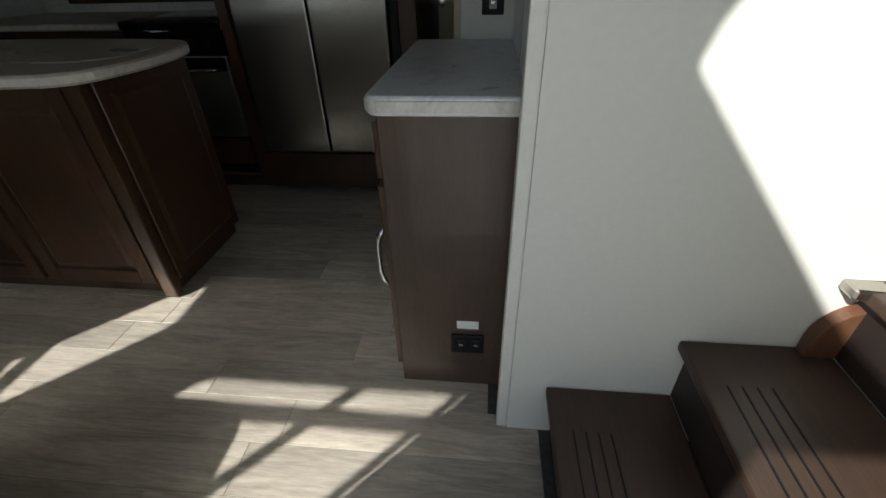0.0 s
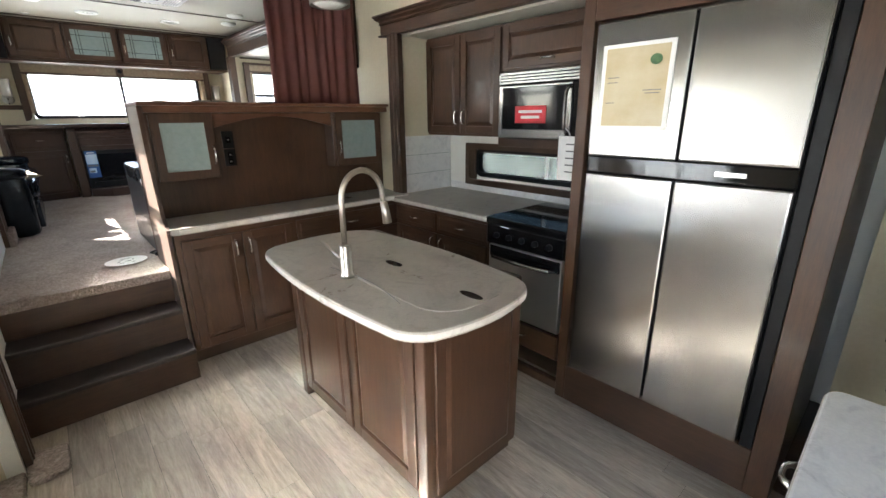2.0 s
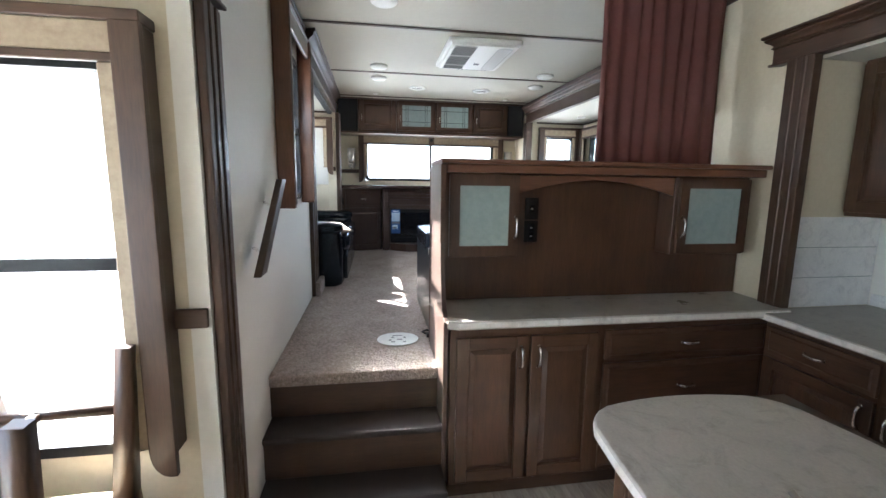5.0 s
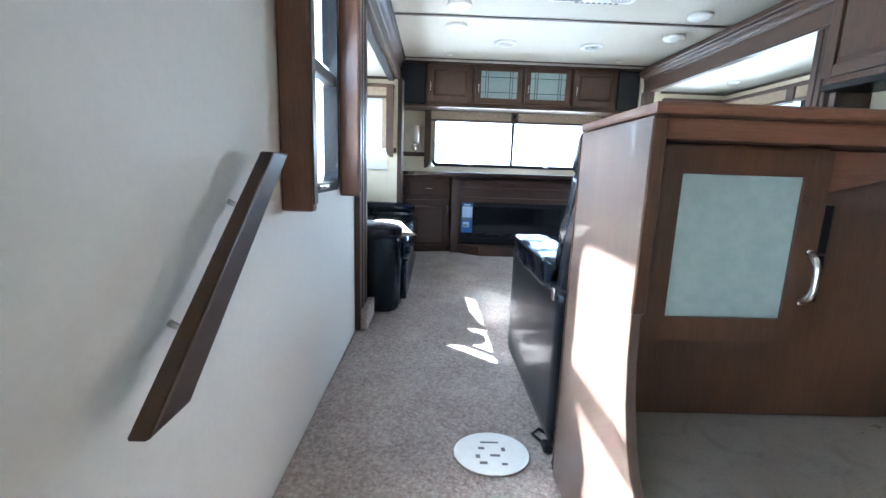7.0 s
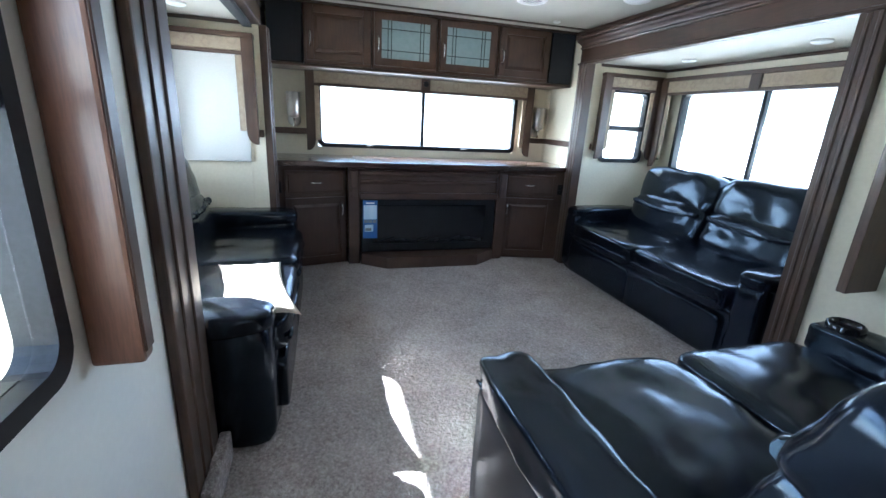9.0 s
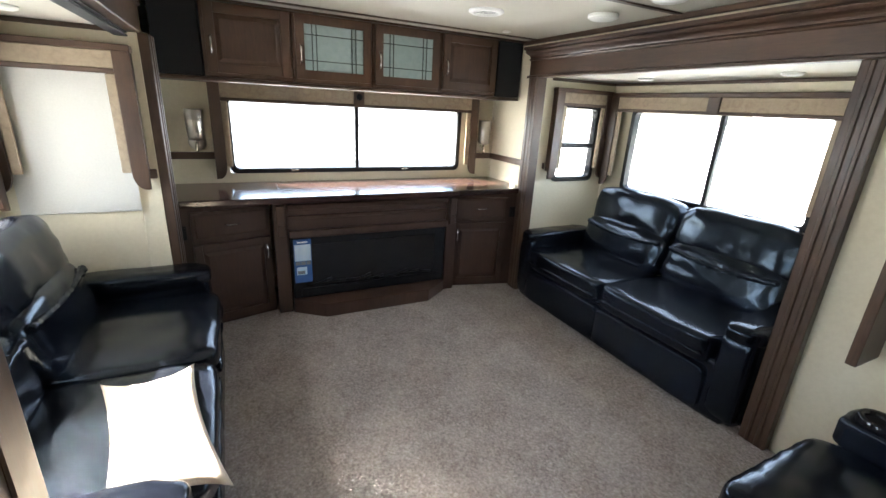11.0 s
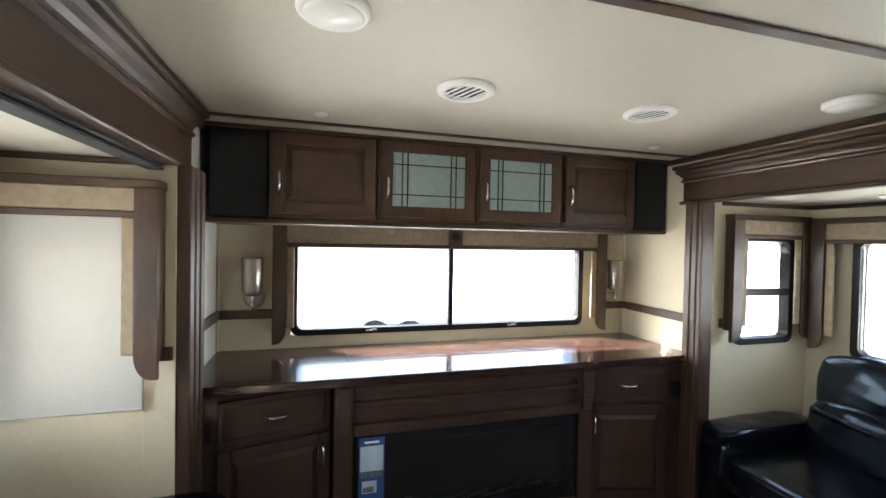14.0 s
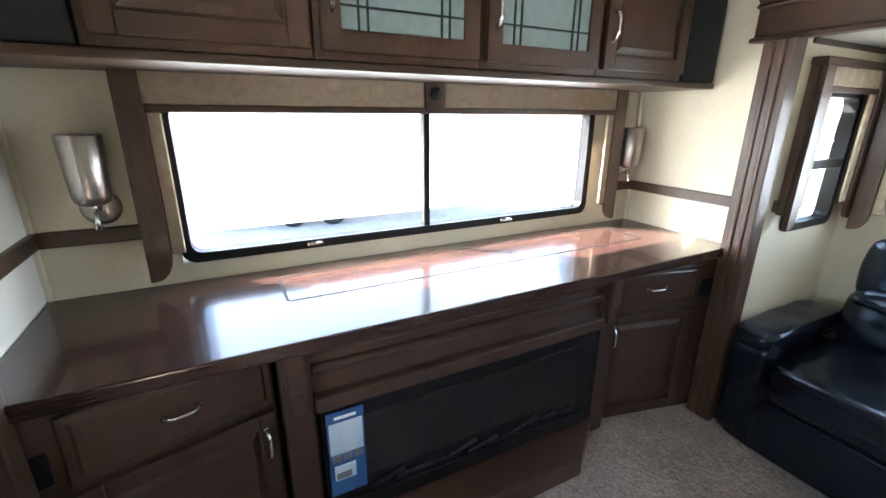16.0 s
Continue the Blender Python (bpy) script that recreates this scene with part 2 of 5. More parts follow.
def plank():
    m, n, l, b = mat("grey_brown_vinyl_plank", (0.3, 0.27, 0.24), 0.42)
    oi = n.new("ShaderNodeObjectInfo")
    tc = n.new("ShaderNodeTexCoord")
    add = n.new("ShaderNodeVectorMath")
    add.operation = "MULTIPLY_ADD"
    l.new(oi.outputs["Random"], add.inputs[0])
    add.inputs[1].default_value = (31, 17, 5)
    l.new(tc.outputs["Object"], add.inputs[2])
    mp = n.new("ShaderNodeMapping")
    mp.inputs["Scale"].default_value = (0.9, 7.5, 7.5)
    l.new(add.outputs[0], mp.inputs["Vector"])
    g = noise_tex(n, l, mp.outputs[0], 2.2, 6, 0.68, 1.6)
    fine = noise_tex(n, l, mp.outputs[0], 16, 4, 0.7)
    col = ramp(n, l, g, [(0.25, (0.22, 0.19, 0.16)), (0.52, (0.46, 0.41, 0.355)), (0.78, (0.66, 0.61, 0.54))])
    col = mix(n, l, 0.25, col, ramp(n, l, fine, [(0.35, (0.2, 0.17, 0.145)), (0.65, (0.66, 0.61, 0.54))]))
    tone = ramp(n, l, oi.outputs["Random"], [(0.0, (0.70, 0.69, 0.68)), (0.5, (0.91, 0.89, 0.86)), (1.0, (1.07, 1.04, 0.99))])
    l.new(mix(n, l, 1.0, col, tone, "MULTIPLY"), b.inputs["Base Color"])
    vary(n, l, fine, 0.34, 0.52, b.inputs["Roughness"])
    bump(n, l, b, fine, 0.15, 0.001)
    return m


def quilt():
    """Beige upholstery with brown diamond lines."""
    m, n, l, b = mat("beige_diamond_upholstery", (0.6, 0.5, 0.36), 0.75)
    waves = []
    tc = n.new("ShaderNodeTexCoord")
    for d in ((1, 1, 1), (1, -1, -1)):
        dot, comb = n.new("ShaderNodeVectorMath"), n.new("ShaderNodeCombineXYZ")
        dot.operation = "DOT_PRODUCT"
        dot.inputs[1].default_value = d
        l.new(tc.outputs["Object"], dot.inputs[0])
        l.new(dot.outputs["Value"], comb.inputs[0])
        w = n.new("ShaderNodeTexWave")
        w.wave_type, w.bands_direction = "BANDS", "X"
        w.inputs["Scale"].default_value = 3.6
        l.new(comb.outputs[0], w.inputs["Vector"])
        waves.append(ramp(n, l, w.outputs["Fac"], [(0.93, (0, 0, 0)), (0.985, (1, 1, 1))]))
    lines = mix(n, l, 1.0, waves[0], waves[1], "LIGHTEN")
    f = noise_tex(n, l, coords(n, l, (1, 1, 1)), 60, 3)
    col = mix(n, l, lines, ramp(n, l, f, [(0.3, (0.50, 0.41, 0.28)), (0.7, (0.62, 0.53, 0.38))]), (0.2, 0.13, 0.08))
    l.new(col, b.inputs["Base Color"])
    bump(n, l, b, lines, 0.5, 0.004)
    return m


def valance_cloth():
    m, n, l, b = mat("tan_patterned_valance_cloth", (0.5, 0.38, 0.22), 0.8)
    v = coords(n, l, (1, 1, 1))
    vo = n.new("ShaderNodeTexVoronoi")
    vo.inputs["Scale"].default_value = 13.0
    vo.inputs["Randomness"].default_value = 0.5
    l.new(v, vo.inputs["Vector"])
    f = noise_tex(n, l, v, 70, 3)
    col = ramp(n, l, vo.outputs["Distance"], [(0.2, (0.34, 0.265, 0.18)), (0.45, (0.24, 0.18, 0.12)), (0.6, (0.29, 0.225, 0.15))])
    col = mix(n, l, 0.3, col, ramp(n, l, f, [(0.3, (0.22, 0.17, 0.11)), (0.7, (0.38, 0.31, 0.22))]))
    l.new(col, b.inputs["Base Color"])
    bump(n, l, b, f, 0.3, 0.001)
    return m


def glass(name, tint=(0.93, 0.96, 0.97), rough=0.0):
    m, n, l, b = mat(name, tint, rough)
    b.inputs["Transmission Weight"].default_value = 1.0
    b.inputs["IOR"].default_value = 1.12
    return m


def see_through(name, base, share):
    """Thin cloth: part of the light comes through it."""
    m, n, l, b = mat(name, base, 0.85)
    f = noise_tex(n, l, coords(n, l, (1, 1, 1)), 120, 3)
    col = ramp(n, l, f, [(0.3, tuple(c * 0.93 for c in base)), (0.7, base)])
    l.new(col, b.inputs["Base Color"])
    tr, mx = n.new("ShaderNodeBsdfTranslucent"), n.new("ShaderNodeMixShader")
    l.new(col, tr.inputs[0])
    mx.inputs[0].default_value = share
    l.new(b.outputs[0], mx.inputs[1])
    l.new(tr.outputs[0], mx.inputs[2])
    l.new(mx.outputs[0], n["Material Output"].inputs[0])
    return m


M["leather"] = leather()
M["leather_side"] = leather("smooth_dark_brown_vinyl_sky_tint", (0.28, 0.34), 0.1, 0.2)
M["carpet"] = carpet()
M["counter"] = laminate("beige_grey_laminate", (0.35, 0.315, 0.275), (0.46, 0.425, 0.38), (0.21, 0.185, 0.16))
M["marble"] = laminate("white_grey_marble", (0.66, 0.66, 0.66), (0.78, 0.78, 0.77), (0.42, 0.42, 0.44))
M["edge"] = laminate("white_streaked_counter_edge", (0.6, 0.57, 0.52), (0.72, 0.69, 0.64), (0.33, 0.3, 0.27))
M["plank"] = plank()
M["quilt"] = quilt()
M["valance"] = valance_cloth()
M["glass"] = glass("clear_glass")
M["smoke"] = glass("dark_tinted_glass", (0.030, 0.034, 0.032))
M["frost"] = speckle("frosted_blue_grey_glass", (0.24, 0.30, 0.29), (0.28, 0.34, 0.33), 40, 0.22, 0.02)
M["blind"] = see_through("white_roller_blind_cloth", (0.56, 0.545, 0.50), 0.10)
M["pillow"] = speckle("cream_pillow_cloth", (0.62, 0.5, 0.38), (0.72, 0.6, 0.47), 120, 0.9, 0.4, 0.001)
M["grate"] = speckle("dark_grille", (0.03, 0.03, 0.03), (0.06, 0.06, 0.06), 90, 0.6, 0.1)


# ---- building helpers ----
def cube(bm, lo, hi, b=0.0, seg=1):
    """A box with rounded edges, added to bm."""
    ret = bmesh.ops.create_cube(bm, size=1.0)
    lo, hi = Vector(lo), Vector(hi)
    for v in ret["verts"]:
        v.co = Vector([lo[i] + (v.co[i] + 0.5) * (hi[i] - lo[i]) for i in range(3)])
    if b > 0:
        es = list({e for v in ret["verts"] for e in v.link_edges})
        bmesh.ops.bevel(bm, geom=es, offset=min(b, 0.45 * min(abs(hi[i] - lo[i]) for i in range(3))), segments=seg, affect="EDGES", profile=0.6)
    return bm


def boxes(*items, b=0.003, seg=1):
    bm = bmesh.new()
    for lo, hi in items:
        cube(bm, lo, hi, b, seg)
    return bm


def tube(points, r, sides=12, bm=None, caps=True):
    """A round bar along a line of points; r may be a list."""
    bm = bm or bmesh.new()
    pts = [Vector(p) for p in points]
    rs = r if isinstance(r, (list, tuple)) else [r] * len(pts)
    rings = []
    for i, p in enumerate(pts):
        way = (pts[min(i + 1, len(pts) - 1)] - pts[max(i - 1, 0)]).normalized()
        side = way.orthogonal().normalized() if i == 0 else (side - way * side.dot(way)).normalized()
        up = way.cross(side)
        rings.append([bm.verts.new(p + rs[i] * (math.cos(2 * math.pi * k / sides) * side + math.sin(2 * math.pi * k / sides) * up)) for k in range(sides)])
    for a, c in zip(rings, rings[1:]):
        for k in range(sides):
            bm.faces.new((a[k], a[(k + 1) % sides], c[(k + 1) % sides], c[k])).smooth = True
    if caps:
        bm.faces.new(rings[0][::-1])
        bm.faces.new(rings[-1])
    return bm


def lathe(profile, sides=28, bm=None, caps=True):
    """A turned shape about z from (radius, height) pairs."""
    bm = bm or bmesh.new()
    rings = [[bm.verts.new((max(r, 1e-4) * math.cos(2 * math.pi * k / sides), max(r, 1e-4) * math.sin(2 * math.pi * k / sides), z)) for k in range(sides)] for r, z in profile]
    for a, c in zip(rings, rings[1:]):
        for k in range(sides):
            bm.faces.new((a[k], a[(k + 1) % sides], c[(k + 1) % sides], c[k])).smooth = True
    if caps:
        bm.faces.new(rings[0][::-1])
        bm.faces.new(rings[-1])
    return bm


def outline(points, z0, z1, b=0.0, seg=2):
    """A flat plate with the given outline, its top and bottom edges rounded."""
    bm = bmesh.new()
    f = bm.faces.new([bm.verts.new((x, y, z0)) for x, y in points])
    ret = bmesh.ops.extrude_face_region(bm, geom=[f])
    for v in ret["geom"]:
        if isinstance(v, bmesh.types.BMVert):
            v.co.z = z1
    bmesh.ops.recalc_face_normals(bm, faces=bm.faces)
    if b > 0:
        es = [e for e in bm.edges if abs(e.verts[0].co.z - e.verts[1].co.z) < 1e-6]
        bmesh.ops.bevel(bm, geom=es, offset=b, segments=seg, affect="EDGES", profile=0.6)
    return bm


def soft(lo, hi, k=5.0, wrinkle=0.006, cuts=9, seed=0.0, sag=0.0):
    """An upholstered cushion: a rounded box with creases."""
    bm = bmesh.new()
    ret = bmesh.ops.create_cube(bm, size=2.0)
    es = list({e for v in ret["verts"] for e in v.link_edges})
    bmesh.ops.subdivide_edges(bm, edges=es, cuts=cuts, use_grid_fill=True)
    vs = list(bm.verts)
    lo, hi = Vector(lo), Vector(hi)
    mid, half = (lo + hi) / 2, (hi - lo) / 2
    for v in vs:
        u = v.co.copy()
        big = max(abs(c) for c in u)
        norm = sum(abs(c) ** k for c in u) ** (1 / k)
        u = u * (big / norm)
        p = Vector([mid[i] + u[i] * half[i] for i in range(3)])
        nz = noise.noise(p * 7 + Vector((seed, 0, 0))) + 0.6 * noise.noise(p * 19 + Vector((0, seed, 0)))
        v.co = p + u.normalized() * nz * wrinkle
        if sag and u.z > 0:
            v.co.z -= sag * (1 - u.x ** 2) * (1 - u.y ** 2)
    for f in bm.faces:
        f.smooth = True
    return bm


def link(name, bm, material, parent=None):
    me = bpy.data.meshes.new(name)
    bm.to_mesh(me)
    bm.free()
    me.materials.append(material)
    ob = new(name, me)
    if parent is not None:
        ob.parent = parent
    return ob


def part(name, bm, material, parent, label=""):
    return tagged(link(name, bm, material, parent), label)


def thing(name, m, label, category, group="", kind=""):
    ob = new(name)
    ob.empty_display_size = 0.1
    ob.matrix_world = m
    return tagged(ob, label, category, group, kind)


def setting(name, bm, material, label, category):
    return tagged(link(name, bm, material), label, category, "", "structure")


def wall_with_holes(u0, u1, z0, z1, holes):
    """Rectangles (u0, u1, z0, z1) that fill a wall round its holes (a0, a1, c0, c1)."""
    us = sorted({u0, u1, *[h[0] for h in holes], *[h[1] for h in holes]})
    out = []
    for a, c in zip(us, us[1:]):
        cut = sorted((h[2], h[3]) for h in holes if h[0] <= a + 1e-6 and h[1] >= c - 1e-6)
        z = z0
        for lo, hi in cut:
            if lo > z + 1e-6:
                out.append((a, c, z, lo))
            z = hi
        if z < z1 - 1e-6:
            out.append((a, c, z, z1))
    return out


def wall_x(name, x0, x1, y0, y1, z0, z1, holes, material, label):
    """A wall whose faces look along x."""
    bm = bmesh.new()
    for a, c, lo, hi in wall_with_holes(y0, y1, z0, z1, holes):
        cube(bm, (x0, a, lo), (x1, c, hi))
    return setting(name, bm, material, label, "wall")


def wall_y(name, y0, y1, x0, x1, z0, z1, holes, material, label):
    bm = bmesh.new()
    for a, c, lo, hi in wall_with_holes(x0, x1, z0, z1, holes):
        cube(bm, (a, y0, lo), (c, y1, hi))
    return setting(name, bm, material, label, "wall")


# Things are built with their front towards -y and their width along x; these turn them.
SOUTH, NORTH, WEST, EAST = 0, 180, -90, 90


def round_rect(x0, x1, z0, z1, r, n=5):
    pts = []
    for cx, cz, a in ((x1 - r, z1 - r, 0), (x0 + r, z1 - r, 90), (x0 + r, z0 + r, 180), (x1 - r, z0 + r, 270)):
        for k in range(n + 1):
            t = radians(a + 90 * k / n)
            pts.append((cx + r * math.cos(t), cz + r * math.sin(t)))
    return pts


def ring(x0, x1, z0, z1, width, y0, y1, r=0.04, r_in=None):
    """A frame with rounded corners, standing in the xz plane."""
    bm = bmesh.new()
    out, inn = round_rect(x0, x1, z0, z1, r), round_rect(x0 + width, x1 - width, z0 + width, z1 - width, r_in or max(r - width * 0.4, 0.008))
    v = [[bm.verts.new((x, y, z)) for x, z in loop] for loop, y in ((out, y0), (out, y1), (inn, y1), (inn, y0))]
    k = len(out)
    for a, c in ((0, 1), (1, 2), (2, 3), (3, 0)):
        for i in range(k):
            bm.faces.new((v[a][i], v[a][(i + 1) % k], v[c][(i + 1) % k], v[c][i]))
    bmesh.ops.recalc_face_normals(bm, faces=bm.faces)
    return bm


def window(name, m, w, h, label, mullion=None, rail=None, r=0.05, catches=()):
    """A caravan window with a black frame; m is its lower left inner corner."""
    win = thing(name, m, label, "window", kind="structure")
    part("window_frame", ring(-0.03, w + 0.03, -0.03, h + 0.03, 0.034, -0.014, 0.045, r), M["black"], win)
    if mullion is not None:
        part("mullion", boxes(((mullion - 0.014, -0.008, 0), (mullion + 0.014, 0.03, h))), M["black"], win)
    if rail is not None:
        part("meeting_rail", boxes(((0, -0.01, rail - 0.02), (w, 0.03, rail + 0.02))), M["black"], win)
    cuts = [(0, mullion or w, 0, rail or h)]
    if mullion is not None:
        cuts.append((mullion, w, 0, h))
    if rail is not None:
        cuts.append((0, w, rail, h))
    for a, c, lo, hi in cuts:
        p = part("pane", boxes(((a + 0.005, 0.018, lo + 0.004), (c - 0.005, 0.022, hi - 0.004)), b=0), M["glass"], win)
        p.visible_shadow = False
    for x in catches:
        part("catch", boxes(((x - 0.03, -0.03, -0.016), (x + 0.03, -0.012, -0.004)), ((x + 0.005, -0.04, -0.012), (x + 0.03, -0.02, -0.002))), M["chrome"], win)
    return win


def valance(m, w, drop, side, label, sides=(True, True), split=None, depth=0.09):
    """A boxed window valance: a wooden pelmet with a cloth band, and side boards with rounded feet. m is its top left corner on the wall."""
    val = thing("window_valance", m, label, "valance")
    part("pelmet_top", boxes(((0, -depth, -0.03), (w, -0.002, 0))), M["trim_x"], val)
    part("pelmet_rail", boxes(((0.0, -depth, -drop), (w, -depth + 0.018, -drop + 0.022))), M["trim_x"], val)
    spans = [(0.05, w - 0.05)] if split is None else [(0.05, split - 0.04), (split + 0.04, w - 0.05)]
    for a, c in spans:
        part("cloth_band", boxes(((a, -depth + 0.004, -drop + 0.02), (c, -depth + 0.03, -0.028)), b=0.006), M["valance"], val, "tan patterned cloth band")
    if split is not None:
        part("pelmet_block", boxes(((split - 0.04, -depth - 0.004, -drop), (split + 0.04, -depth + 0.02, -0.028))), M["trim"], val)
    for on, x0, x1 in zip(sides, (0, w - 0.072), (0.072, w)):
        if on:
            inner = (x1, x1 + 0.04) if x0 < w / 2 else (x0 - 0.04, x0)
            part("side_cloth", boxes(((inner[0], -depth + 0.006, -side + 0.085), (inner[1], -depth + 0.02, -drop)), b=0.004), M["valance"], val, "tan patterned cloth strip")
            outer, inside = (x0, x1) if x0 < w / 2 else (x1, x0)
            foot = [(outer, -0.03), (outer, -side)]
            foot += [(outer + (inside - outer) * (0.25 + 0.75 * math.sin(radians(a))), -side + 0.085 * (1 - math.cos(radians(a)))) for a in range(0, 91, 15)]
            foot += [(inside, -0.03)]
            bm = outline(foot, 0, 0.022, 0.003)
            bm.transform(Matrix.Translation((0, -depth - 0.004, 0)) @ Matrix.Rotation(radians(90), 4, "X") @ Matrix.Diagonal((1, 1, -1, 1)))
            bmesh.ops.recalc_face_normals(bm, faces=bm.faces)
            part("side_board", bm, M["trim"], val)
            ex = x0 + 0.005 if x0 < w / 2 else x1 - 0.02
            part("side_return", boxes(((ex, -depth + 0.022, -side + 0.06), (ex + 0.015, -0.002, -0.03))), M["trim"], val)
    return val


# ---- the caravan's shell ----
CEIL, DECK = 2.64, 0.63
Y0, Y1, XF = -0.17, 2.43, -2.75
ground = setting("ground", boxes(((-400, -400, -1.05), (400, 400, -1.0)), b=0), M["gravel"], "pale gravel lot under a clear sky", "ground")

wall_x("wall_front", XF - 0.08, XF, Y0, Y1, -0.1, CEIL, [(0.21, 2.09, 1.57, 2.12)], M["cream"], "cream front wall of the raised lounge")
# south side: lounge slide opening, stair wall with window, dining slide opening, entry door
wall_y("wall_south", Y0 - 0.06, Y0, XF - 0.08, 6.6, -0.15, CEIL,
       [(-1.95, 0.1, DECK - 0.03, 2.40), (0.55, 1.17, 1.43, 2.29), (2.22, 4.15, -0.02, 2.08), (4.53, 5.36, -0.15, 2.06)],
       M["white_wall"], "off-white vinyl side wall with openings")
wall_y("wall_north", Y1, Y1 + 0.06, XF - 0.08, 6.6, -0.15, CEIL,
       [(-2.05, -0.12, DECK - 0.03, 2.38), (1.70, 4.62, -0.02, 2.20)], M["cream"], "cream side wall over the slide openings")
wall_x("wall_rear", 6.54, 6.6, Y0, Y1, -0.1, CEIL, [], M["white_wall"], "off-white wall at the top of the bedroom stairs")
# partition behind the small counter and beside the bedroom stairs
wall_y("wall_stairside", 0.55, 0.69, 4.985, 6.54, 0, CEIL, [], M["white_wall"], "off-white wall beside the bedroom stairs")
wall_x("wall_partition", 4.985, 5.05, 0.69, Y1, 0, CEIL, [], M["cream"], "cream partition wall behind the small counter")
setting("trim_corner", boxes(((4.955, 0.552, 0.0), (4.985, 0.60, CEIL)), ((4.965, 0.60, 0.0), (4.985, 0.688, CEIL)), b=0.006, seg=2), M["white_wall"], "pale corner strip on the end of the partition", "trim")

ceil = bmesh.new()
cube(ceil, (XF, Y0, CEIL), (6.54, Y1, CEIL + 0.05))
setting("ceiling", ceil, M["ceiling"], "cream vinyl ceiling panels of the caravan", "ceiling")
for i, x in enumerate((-2.2, -0.98, 0.32, 1.17, 1.72, 3.0, 4.2)):
    setting("trim_ceiling_batten", boxes(((x - 0.018, Y0, CEIL - 0.008), (x + 0.018, Y1, CEIL - 0.001)), b=0.003), M["trim_y"], "dark wood batten over a ceiling joint", "trim")
for y in (Y0 + 0.012, Y1 - 0.012):
    setting("trim_ceiling_edge", boxes(((XF, y - 0.012, CEIL - 0.03), (4.98, y + 0.012, CEIL - 0.001)), b=0.004), M["trim_x"], "dark wood strip along the ceiling edge", "trim")

# floors
setting("floor_base", boxes(((1.4, Y0 - 0.06, -0.06), (6.54, Y1, -0.006)), b=0), M["grate"], "dark underlay below the vinyl planks", "floor")
setting("floor_lounge", boxes(((XF, Y0, DECK - 0.05), (1.56, Y1, DECK)), ((1.52, Y0, DECK - 0.055), (1.60, 0.63, DECK + 0.004)), b=0.012, seg=2), M["carpet"], "brown-grey speckled carpet of the raised lounge", "floor")
for y0, y1, x0, x1, zc, side in ((-0.80, Y0, -1.95, 0.1, 2.39, "south"), (Y1, 3.16, -2.05, -0.12, 2.37, "north")):
    setting("floor_slide_" + side, boxes(((x0, y0, DECK - 0.05), (x1, y1, DECK + 0.02)), b=0), M["carpet"], "brown-grey carpet of the lounge slide-out", "floor")
    setting("ceiling_slide_" + side, boxes(((x0, y0, zc), (x1, y1, zc + 0.04)), b=0), M["ceiling"], "cream ceiling of the lounge slide-out", "ceiling")

for x0, x1, ya, yb, z, d in ((-1.95, 0.1, -0.80, -0.23, 2.39, 1), (-2.05, -0.12, 3.16, 2.49, 2.37, -1)):
    setting("trim_slide_edge", boxes(((x0, min(ya, ya + d * 0.016), z - 0.022), (x1, max(ya, ya + d * 0.016), z - 0.001)), b=0.004), M["trim_x"], "dark wood strip along the slide-out ceiling", "trim")
    setting("trim_slide_edge", boxes(((x0, min(ya + d * 0.016, yb), z - 0.022), (x0 + 0.016, max(ya + d * 0.016, yb), z - 0.001)), b=0.004), M["trim_y"], "dark wood strip along the slide-out ceiling", "trim")
# lounge slide, south
wall_y("wall_slide_a", -0.86, -0.80, -2.01, 0.16, DECK - 0.05, 2.43, [(-1.77, -0.57, 1.42, 2.18)], M["cream"], "cream outer wall of the sofa slide-out")
wall_x("wall_slide_b", -2.01, -1.95, -0.80, Y0 - 0.06, DECK - 0.05, 2.43, [(-0.66, -0.26, 1.52, 2.18)], M["cream"], "cream end wall of the sofa slide-out")
wall_x("wall_slide_c", 0.1, 0.16, -0.80, Y0 - 0.06, DECK - 0.05, 2.43, [], M["cream"], "cream end wall of the sofa slide-out")
# lounge slide, north
wall_y("wall_slide_d", 3.16, 3.22, -2.11, -0.06, DECK - 0.05, 2.41, [(-1.81, -0.45, 1.52, 2.18)], M["cream"], "cream outer wall of the sofa slide-out")
wall_x("wall_slide_e", -2.11, -2.05, Y1 + 0.06, 3.16, DECK - 0.05, 2.41, [(2.60, 3.02, 1.58, 2.18)], M["cream"], "cream end wall of the sofa slide-out")
wall_x("wall_slide_f", -0.12, -0.06, Y1 + 0.06, 3.16, DECK - 0.05, 2.41, [], M["cream"], "cream end wall of the sofa slide-out")
# dining slide
# Unseen eave, sized so that its edges shape the sun patches indoors.
setting("added_roof_eave", boxes(((2.10, -1.33, 2.124), (4.28, -0.232, 2.16)), b=0.01), M["outer"], "unseen white roof sheet added above the dining slide-out", "roof")
setting("floor_slide_dining", boxes(((2.22, -1.0, -0.05), (4.15, Y0, 0.03)), b=0.006), M["carpet"], "speckled carpet of the dining slide-out", "floor")
setting("ceiling_slide_dining", boxes(((2.22, -1.0, 2.04), (4.15, Y0 - 0.06, 2.08)), b=0), M["ceiling"], "cream ceiling of the dining slide-out", "ceiling")
wall_y("wall_slide_g", -1.06, -1.0, 2.16, 4.21, -0.1, 2.12, [(2.42, 3.48, 0.74, 1.86)], M["cream"], "cream outer wall of the dining slide-out")
